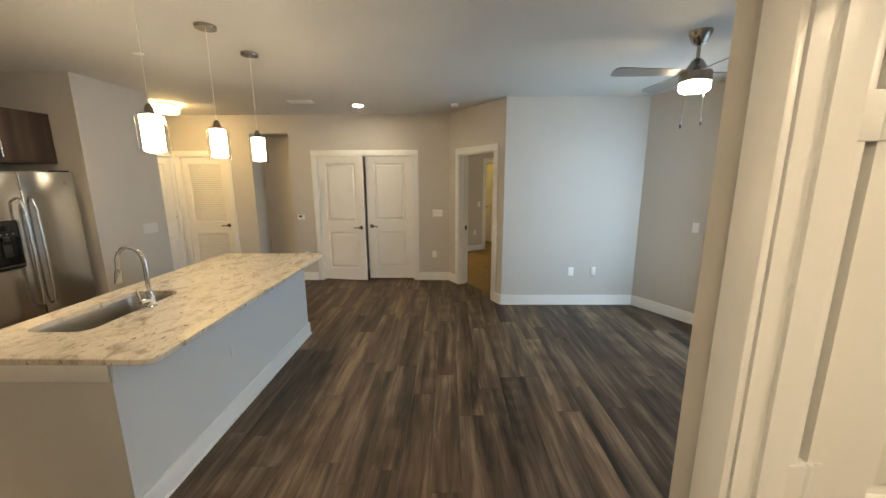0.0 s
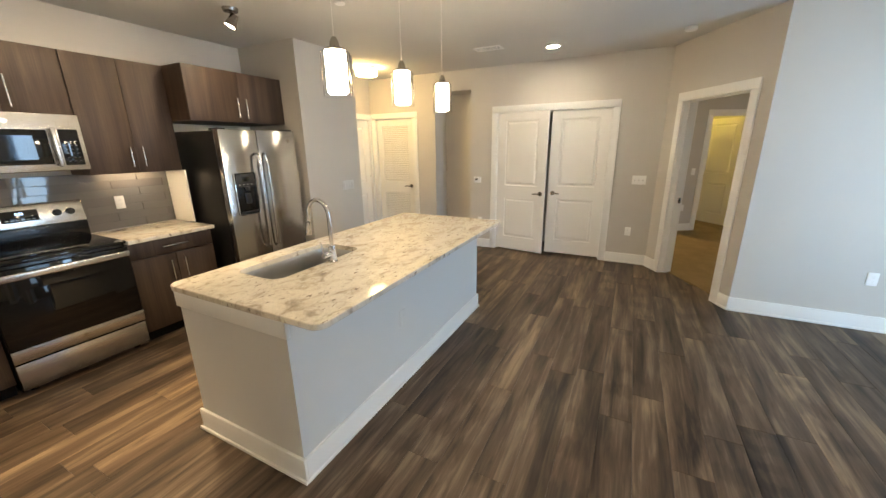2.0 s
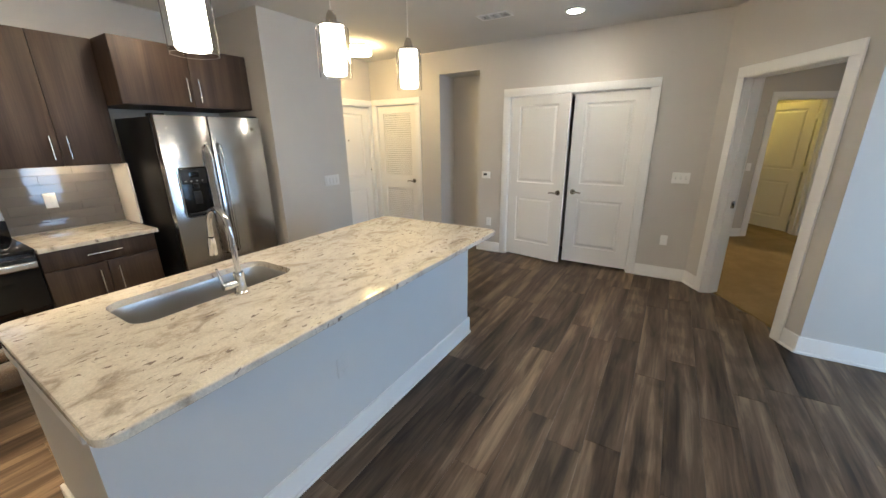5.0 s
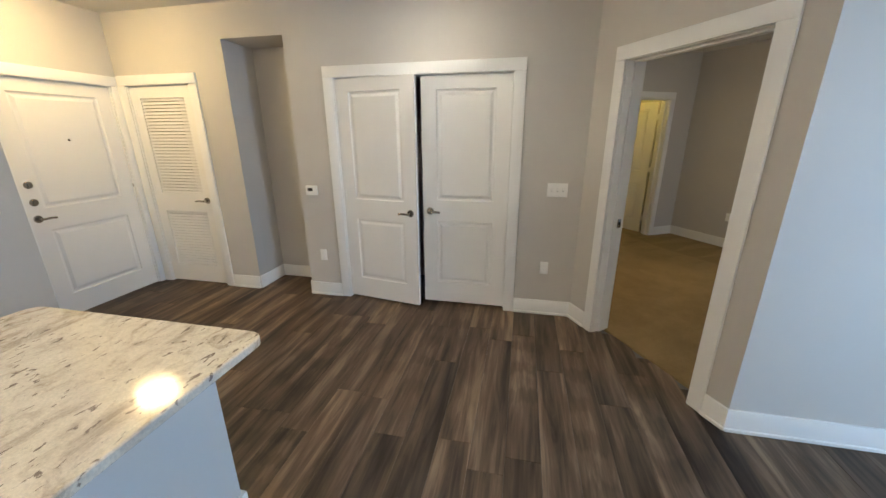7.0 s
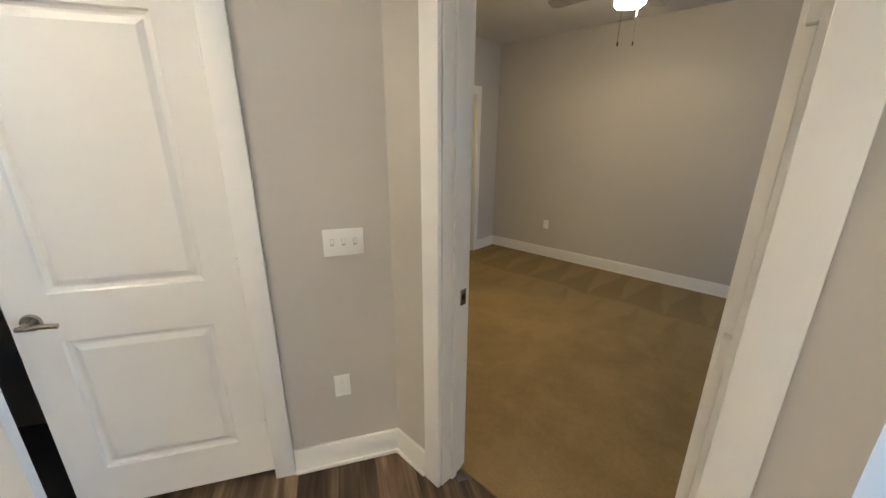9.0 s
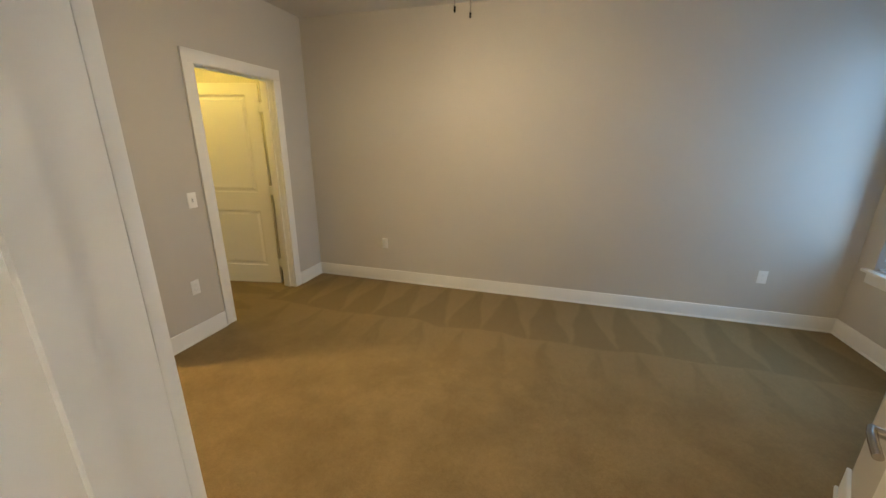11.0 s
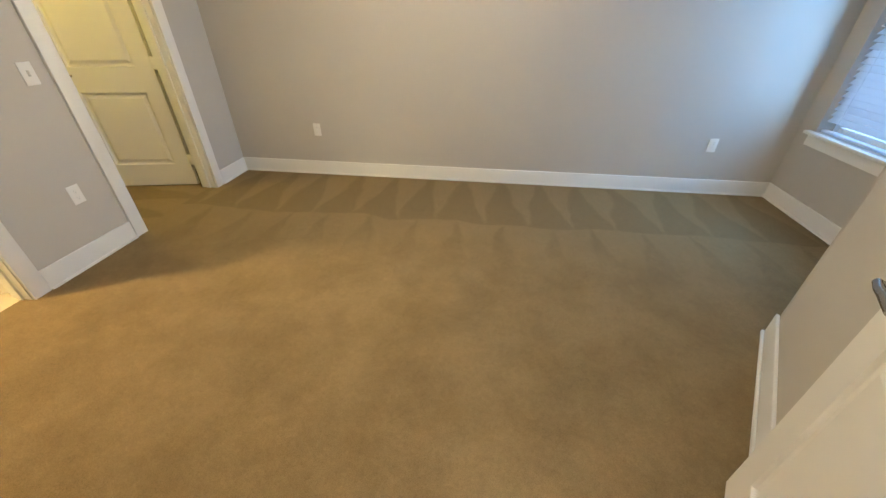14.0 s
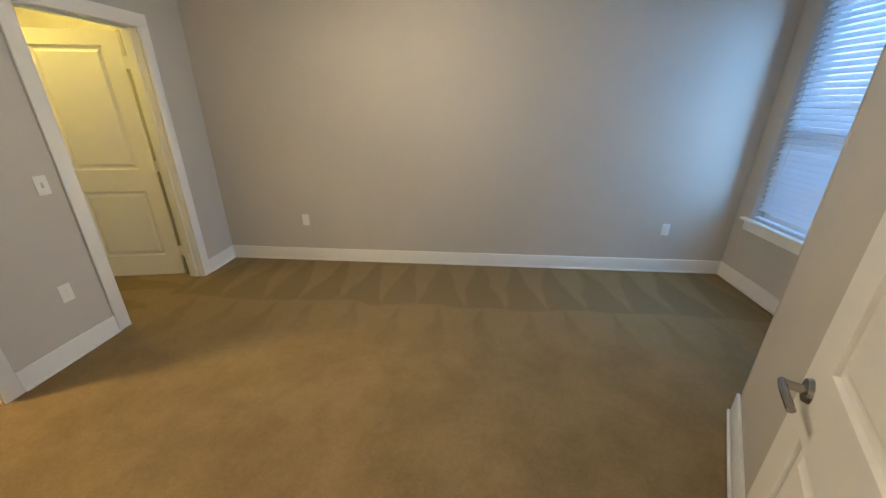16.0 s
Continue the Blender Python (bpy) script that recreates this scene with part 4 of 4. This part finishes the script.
# refrigerator
F = thing("refrigerator", pose(-3.93, 2.512, 0), "stainless side-by-side refrigerator with water dispenser", "refrigerator")
w, h, dep = 0.833, 1.765, 0.63
part("case", boxes((0, dep, 0.004, w - 0.004, 0.03, h - 0.010), bevel=0.006), DARKGREY, F, "dark grey textured case")
part("foot_grille", boxes((0.1, dep + 0.02, 0.02, w - 0.02, 0.0, 0.09)), BLACK, F)
split = 0.375
for i, (y0, y1) in enumerate(((0.0, split - 0.003), (split + 0.003, w))):
    d = part("door", boxes((dep + 0.008, dep + 0.085, y0, y1, 0.10, h), bevel=0.010), STEEL_V, F, "brushed stainless door")
    yh = split - 0.045 if i == 0 else split + 0.045
    b7 = sweep([(dep + 0.085, yh, 0.62), (dep + 0.125, yh, 0.64), (dep + 0.135, yh, 0.75), (dep + 0.138, yh, 1.10), (dep + 0.135, yh, 1.42), (dep + 0.125, yh, 1.53), (dep + 0.085, yh, 1.55)], 0.012, 14)
    part("handle", b7, STEEL_V, d, "long curved stainless handle")
    if i == 0:
        x = dep + 0.085
        body = part("dispenser", boxes((x + 0.0005, x + 0.007, 0.078, 0.292, 0.985, 1.375), bevel=0.004), BLACK, d, "black water and ice dispenser")
        part("control_panel", boxes((x + 0.0072, x + 0.012, 0.092, 0.278, 1.245, 1.362), bevel=0.004), DARKGREY, body, "dark grey control panel")
        part("display", boxes((x + 0.0122, x + 0.0130, 0.150, 0.222, 1.295, 1.338), bevel=0.0003), BLACKGLASS, body)
        for k in range(4):
            part("key_mark", boxes((x + 0.0122, x + 0.0128, 0.112 + k * 0.041, 0.124 + k * 0.041, 1.264, 1.270)), DIM, body)
        part("nozzle", lathe([(0.020, 0.0), (0.018, -0.035), (0.0, -0.036)], 20, pose(x + 0.020, 0.185, 1.246)), DARKGREY, body)
        part("paddle", boxes((x + 0.0072, x + 0.020, 0.155, 0.215, 1.085, 1.185), bevel=0.006), DARKGREY, body, "grey paddle")
        part("drip_tray", boxes((x + 0.0072, x + 0.030, 0.095, 0.275, 0.998, 1.012), bevel=0.004), DARKGREY, body)
        rail = sweep([(x + 0.008, 0.074, 1.372), (x + 0.010, 0.074, 1.02), (x + 0.012, 0.080, 0.990), (x + 0.013, 0.100, 0.979), (x + 0.013, 0.270, 0.979), (x + 0.012, 0.290, 0.990), (x + 0.010, 0.296, 1.02), (x + 0.008, 0.296, 1.372)], 0.0055, 10)
        part("dispenser_trim", rail, CHROME, body, "bright rounded trim")
    else:
        part("badge", lathe([(0.016, 0), (0.016, 0.002), (0, 0.002)], 24, pose(dep + 0.085, w - 0.09, h - 0.10 - 0.0, 0, 90)), NICKEL, d)
part("hinge_cover", boxes((dep - 0.06, dep + 0.06, 0.01, 0.09, h - 0.010, h + 0.012), bevel=0.004), BLACK, F)
part("hinge_cover", boxes((dep - 0.06, dep + 0.06, w - 0.09, w - 0.01, h - 0.010, h + 0.012), bevel=0.004), BLACK, F)

# island
I = thing("kitchen_island", pose(0, 0, 0), "pale grey painted island with white baseboard", "island")
part("body", boxes((-1.234, -1.219, 1.385, 3.645, 0, 0.877), (-2.03, -2.015, 1.385, 3.645, 0, 0.877), (-2.015, -1.234, 1.385, 1.400, 0, 0.877), (-2.015, -1.234, 3.630, 3.645, 0, 0.877)), ISLANDPAINT, I)
part("top_trim", boxes((-2.043, -1.206, 1.372, 1.384, 0.79, 0.877), bevel=0.003), TRIM, I)
part("top_trim", boxes((-1.2185, -1.206, 1.372, 1.398, 0.79, 0.877), bevel=0.003), TRIM, I)
part("baseboard", boxes((-2.046, -1.203, 1.369, 1.3845, 0, 0.135), bevel=0.003), TRIM, I, "white baseboard")
part("baseboard", boxes((-1.2185, -1.203, 1.385, 3.661, 0, 0.135), bevel=0.003), TRIM, I, "white baseboard")
part("baseboard", boxes((-2.03, -1.203, 3.6455, 3.661, 0, 0.135), bevel=0.003), TRIM, I, "white baseboard")
part("shoe_moulding", boxes((-2.058, -1.191, 1.357, 1.3685, 0, 0.02), bevel=0.004), TRIM, I)
part("shoe_moulding", boxes((-1.2025, -1.191, 1.369, 3.661, 0, 0.02), bevel=0.004), TRIM, I)

SX, SY, SHX, SHY = -1.76, 2.005, 0.178, 0.355       # sink centre and half sizes
slab = rounded(-1.537, 2.523, 0.545, 1.160, 0.055)
edge = [(-1.537 + (x + 1.537) * 0.9925, 2.523 + (y - 2.523) * 0.9968) for x, y in slab]
top_bm = stack([(edge, 0.878), (slab, 0.882), (slab, 0.906), (edge, 0.91)])
island_top = tagged(mesh_object("island_worktop", top_bm, GRANITE), "cream granite island worktop with rounded corners", "worktop")
cutter = mesh_object("cutter", stack([(rounded(SX, SY, SHX, SHY, 0.075), 0.80), (rounded(SX, SY, SHX, SHY, 0.075), 1.0)]), GRANITE)
cut = island_top.modifiers.new("cut", "BOOLEAN")
cut.operation, cut.object, cut.solver = "DIFFERENCE", cutter, "EXACT"
done = bpy.data.meshes.new_from_object(island_top.evaluated_get(bpy.context.evaluated_depsgraph_get()))
island_top.modifiers.clear()
island_top.data = done
done.set_sharp_from_angle(angle=radians(35))
bpy.data.objects.remove(cutter)

S = thing("sink", pose(SX, SY, 0), "undermount stainless steel sink in the island", "sink")
rim = [(rounded(0, 0, SHX + 0.03, SHY + 0.03, 0.09), 0.8775), (rounded(0, 0, SHX + 0.004, SHY + 0.004, 0.078), 0.8775), (rounded(0, 0, SHX - 0.002, SHY - 0.002, 0.075), 0.86), (rounded(0, 0, SHX - 0.008, SHY - 0.008, 0.075), 0.71), (rounded(0, 0, SHX - 0.03, SHY - 0.03, 0.07), 0.688), (rounded(0, 0, 0.05, 0.05, 0.045), 0.682)]
part("bowl", stack(rim, False, True), SINKSTEEL, S)
part("drain", lathe([(0.045, 0.0), (0.045, 0.002), (0.034, 0.003), (0.030, -0.002), (0, -0.002)], 28, pose(0, 0, 0.683)), CHROME, S)

K = thing("faucet", pose(-1.545, 2.04, 0.91), "chrome pull-down gooseneck kitchen faucet", "faucet")
part("base", lathe([(0.030, 0), (0.030, 0.006), (0.024, 0.012), (0.023, 0.085), (0.021, 0.10), (0.0, 0.10)], 28), CHROME, K)
path = [(0, 0, 0.09), (0, 0, 0.20), (0, 0, 0.27)]
for i in range(1, 15):
    a = radians(180 * i / 14)
    path.append((-0.085 + 0.085 * math.cos(a), 0, 0.28 + 0.10 * math.sin(a)))
path.append((-0.175, 0, 0.245))
part("spout", sweep(path, 0.0125, 18), CHROME, K)
part("spray_head", lathe([(0.0, 0.0), (0.019, 0.0), (0.018, 0.05), (0.0145, 0.085), (0.0, 0.087)], 24, pose(-0.187, 0, 0.155, 0, 8)), CHROME, K, "chrome spray head")
b7 = bmesh.new()
tube(b7, (0, 0, 0.05), (0.0, -0.075, 0.053), 0.019, 0.016, 20)
tube(b7, (0.0, -0.068, 0.053), (-0.004, -0.085, 0.14), 0.006, 0.005, 12)
part("lever", b7, CHROME, K, "chrome side lever")

# ---- lamps ----


def pendant(y):
    p = thing("pendant_lamp", pose(-1.25, y, 0), "pendant lamp with a white shade inside clear glass", "pendant lamp", "pendants over the island")
    part("canopy", lathe([(0.0, C - 0.020), (0.062, C - 0.020), (0.066, C - 0.010), (0.066, C - 0.0005)], 32), NICKEL, p, "satin nickel canopy")
    b8 = bmesh.new()
    tube(b8, (0, 0, 2.075), (0, 0, C - 0.015), 0.0018, n=8)
    part("cord", b8, TRIM, p)
    part("socket_cap", lathe([(0.0, 2.09), (0.010, 2.088), (0.020, 2.070), (0.024, 2.045), (0.046, 2.038), (0.046, 2.030), (0, 2.030)], 28), NICKEL, p)
    part("shade", lathe([(0.046, 2.028), (0.049, 2.02), (0.049, 1.850), (0.040, 1.843), (0.0, 1.842)], 36), PEND_GLOW, p, "glowing white inner shade")
    g = part("outer_glass", lathe([(0.046, 2.0298), (0.062, 2.026), (0.068, 2.018), (0.068, 1.832), (0.0665, 1.831), (0.0655, 1.832), (0.0655, 2.016), (0.061, 2.023), (0.046, 2.0272)], 40), THIN, p, "clear outer glass cylinder")
    g.visible_shadow = False


for y in (1.885, 2.457, 2.993):
    pendant(y)

fl = thing("flush_ceiling_lamp", pose(-3.47, 4.99, 0), "round flush-mount drum lamp glowing warm", "ceiling lamp")
part("pan", lathe([(0.155, C - 0.0005), (0.155, C - 0.020), (0.0, C - 0.020)], 40), NICKEL, fl)
part("shade", lathe([(0.150, C - 0.021), (0.152, C - 0.095), (0.140, C - 0.105), (0.0, C - 0.107)], 40), FLUSH_GLOW, fl, "glowing frosted drum shade")

rl = thing("recessed_light", pose(-0.904, 5.13, 0), "round recessed ceiling downlight, lit", "downlight")
part("ring", lathe([(0.085, C - 0.0005), (0.085, C - 0.006), (0.066, C - 0.008), (0.066, C - 0.004)], 36), TRIM, rl)
part("lens", lathe([(0.066, C - 0.0045), (0.0, C - 0.0045)], 36), LED_GLOW, rl)

for ty in (2.62, 1.80, 0.98):
    tl = thing("track_light", pose(-2.95, ty, 0), "ceiling spot light with a nickel head, lit", "spot light", "kitchen spot lights")
    part("canopy", lathe([(0.0, C - 0.028), (0.055, C - 0.026), (0.06, C - 0.0005)], 28), NICKEL, tl)
    b8 = bmesh.new()
    tube(b8, (0, 0, C - 0.03), (0, 0, C - 0.06), 0.008, n=10)
    part("stem", b8, NICKEL, tl)
    part("head", lathe([(0.0, -0.06), (0.028, -0.058), (0.034, -0.02), (0.046, 0.040), (0.043, 0.040), (0.030, -0.01), (0.0, -0.012)], 28, pose(0, 0, C - 0.098, 158, 18)), NICKEL, tl)
    part("bulb", lathe([(0.0, 0.010), (0.036, 0.026), (0.034, 0.034), (0.0, 0.038)], 24, pose(0, 0, C - 0.098, 158, 18)), SPOT_GLOW, tl)

v = thing("ceiling_vent", pose(-1.58, 4.85, C), "white slatted ceiling air vent", "vent")
part("frame_plate", boxes((-0.16, 0.16, -0.085, -0.065, -0.008, -0.0005), (-0.16, 0.16, 0.065, 0.085, -0.008, -0.0005), (-0.16, -0.14, -0.065, 0.065, -0.008, -0.0005), (0.14, 0.16, -0.065, 0.065, -0.008, -0.0005), (-0.055, -0.04, -0.065, 0.065, -0.008, -0.0005), (0.04, 0.055, -0.065, 0.065, -0.008, -0.0005)), TRIM, v)
# dark sheet in place of the shade inside the duct
part("backing", boxes((-0.14, 0.14, -0.065, 0.065, -0.003, -0.0008)), DARKGREY, v)
for i in range(6):
    b8 = boxes((-0.14, 0.14, -0.0028, 0.0028, -0.0006, 0.0006))
    bmesh.ops.transform(b8, matrix=pose(0, -0.055 + i * 0.022, -0.0065, 50), verts=b8.verts)
    part("slat", b8, TRIM, v)

for x, y in ((-2.124, 2.968), (2.12, 3.68)):
    s = thing("sprinkler_cap", pose(x, y, C), "small white ceiling sprinkler cover", "sprinkler", "sprinklers")
    part("cap", lathe([(0.040, -0.0005), (0.040, -0.004), (0.036, -0.007), (0, -0.007)], 24), PLASTIC, s)
s = thing("smoke_detector", pose(0.42, 5.08, C), "round white smoke detector on the ceiling", "smoke detector")
part("case", lathe([(0.055, -0.0005), (0.055, -0.022), (0.046, -0.034), (0.0, -0.036)], 28), PLASTIC, s)


def fan(x, y, lamp_z, spin, label, lit, blades=4):
    f = thing("ceiling_fan", pose(x, y, 0), label, "ceiling fan")
    hub = lamp_z + 0.115
    part("canopy", lathe([(0.072, C - 0.0005), (0.070, C - 0.02), (0.045, C - 0.075), (0.020, C - 0.09), (0.0, C - 0.09)], 32), NICKEL, f)
    b9 = bmesh.new()
    tube(b9, (0, 0, hub + 0.09), (0, 0, C - 0.08), 0.012, n=14)
    part("downrod", b9, NICKEL, f)
    part("motor", lathe([(0.0, hub + 0.10), (0.022, hub + 0.10), (0.035, hub + 0.09), (0.060, hub + 0.045), (0.098, hub + 0.01), (0.102, hub - 0.05), (0.095, hub - 0.055), (0.0, hub - 0.055)], 40), NICKEL, f, "satin nickel motor housing")
    part("lamp_glass", lathe([(0.094, hub - 0.056), (0.096, hub - 0.10), (0.080, hub - 0.115), (0.0, hub - 0.118)], 40), lit, f, "lit frosted glass bowl")
    for k in range(blades):
        b9 = bmesh.new()
        pts = [(0.075, -0.030), (0.17, -0.050), (0.55, -0.066), (0.585, -0.045), (0.59, 0.0), (0.585, 0.045), (0.55, 0.062), (0.17, 0.046), (0.075, 0.030)]
        up = [b9.verts.new((px, py, 0.003)) for px, py in pts]
        dn = [b9.verts.new((px, py, -0.003)) for px, py in pts]
        b9.faces.new(up)
        b9.faces.new(list(reversed(dn)))
        for i in range(len(pts)):
            b9.faces.new((up[i], dn[i], dn[(i + 1) % len(pts)], up[(i + 1) % len(pts)]))
        bmesh.ops.transform(b9, matrix=pose(0, 0, hub + 0.012, 0, 0, spin + k * 360 / blades) @ pose(0, 0, 0, 11), verts=b9.verts)
        part("blade", b9, BLADE, f, "silver fan blade")
    for a, ln in ((205, 0.29), (20, 0.26)):
        px, py = 0.103 * math.cos(radians(a)), 0.103 * math.sin(radians(a))
        b9 = bmesh.new()
        tube(b9, (px, py, hub - 0.05), (px, py, hub - 0.05 - ln), 0.0032, n=8)
        ch = part("pull_chain", b9, CHROME, f)
        b9 = bmesh.new()
        tube(b9, (px, py, hub - 0.05 - ln - 0.025), (px, py, hub - 0.05 - ln), 0.005, n=10)
        part("pull_knob", b9, BLACK, ch)


fan(2.05, 2.62, 2.285, 3, "satin nickel four-blade ceiling fan with lit bowl", FAN_GLOW)
fan(2.11, 6.68, 2.375, 30, "satin nickel bedroom ceiling fan with lit bowl", BED_GLOW)

# unseen lamps, added to brighten the hall wall and the side room's jamb
for name, x, y in (("hall_ceiling_lamp", 0.2, -1.05), ("side_room_ceiling_lamp", 2.1, -0.5)):
    hl = thing(name, pose(x, y, 0), "unseen round flush-mount ceiling lamp, added as fill light", "ceiling lamp")
    part("pan", lathe([(0.155, C - 0.0005), (0.155, C - 0.020), (0.0, C - 0.020)], 40), NICKEL, hl)
    part("shade", lathe([(0.150, C - 0.021), (0.152, C - 0.095), (0.140, C - 0.105), (0.0, C - 0.107)], 40), FAN_GLOW, hl, "glowing frosted drum shade")

cb = thing("closet_ceiling_lamp", bl.m @ pose(2.45, 0.85, 0), "warm flush lamp on the closet ceiling", "ceiling lamp")
part("shade", lathe([(0.11, C - 0.0005), (0.11, C - 0.06), (0.09, C - 0.075), (0, C - 0.078)], 28), glow("closet_lamp_glow", (1.0, 0.72, 0.14), 33.0), cb)
bb = thing("bathroom_ceiling_lamp", bl.m @ pose(0.7, 0.95, 0), "warm flush lamp on the bathroom ceiling", "ceiling lamp")
part("shade", lathe([(0.13, C - 0.0005), (0.13, C - 0.06), (0.10, C - 0.08), (0, C - 0.083)], 28), glow("bathroom_lamp_glow", (1.0, 0.66, 0.24), 125.0), bb)
part("canopy", lathe([(0.14, C - 0.0004), (0.14, C - 0.012), (0.0, C - 0.012)], 28), NICKEL, bb)
part("canopy", lathe([(0.12, C - 0.0004), (0.12, C - 0.012), (0.0, C - 0.012)], 28), NICKEL, cb)

# ---- floor planks, last ----
floor_ob = bpy.data.objects["floor"]
PW, PL = 0.181, 1.22
plank_mesh = None
cols = int((3.33 + 4.12) / PW) + 1
for i in range(cols):
    x = -4.12 + i * PW
    lo, hi = (-1.6, 5.95) if -0.6 < x < 0.98 else (0.10, 5.95)
    if -2.95 < x < -2.15:
        hi = 6.235
    if x >= 0.98:
        lo = 0.70
    if x > 0.15:
        hi = max(5.978 - (x - 0.352) * 1.738, 4.66 if x < 2.75 else 4.66 - (x - 2.75) * 1.5)
    y = lo - random.uniform(0.05, PL - 0.05)
    while y < hi:
        y0, y1 = max(y, lo), min(y + PL, hi)
        if y1 - y0 > PL - 1e-4 and plank_mesh:
            pl = new("plank", plank_mesh)
            pl.parent = floor_ob
        else:
            b10 = bmesh.new()
            box(b10, 0.0004, PW - 0.0004, 0.0004, y1 - y0 - 0.0004, -0.0095, 0, 0.0011, 1)
            pl = part("plank", b10, PLANK, floor_ob)
            if y1 - y0 > PL - 1e-4:
                plank_mesh = pl.data
        pl.matrix_basis = pose(x, y0, 0)
        y += PL
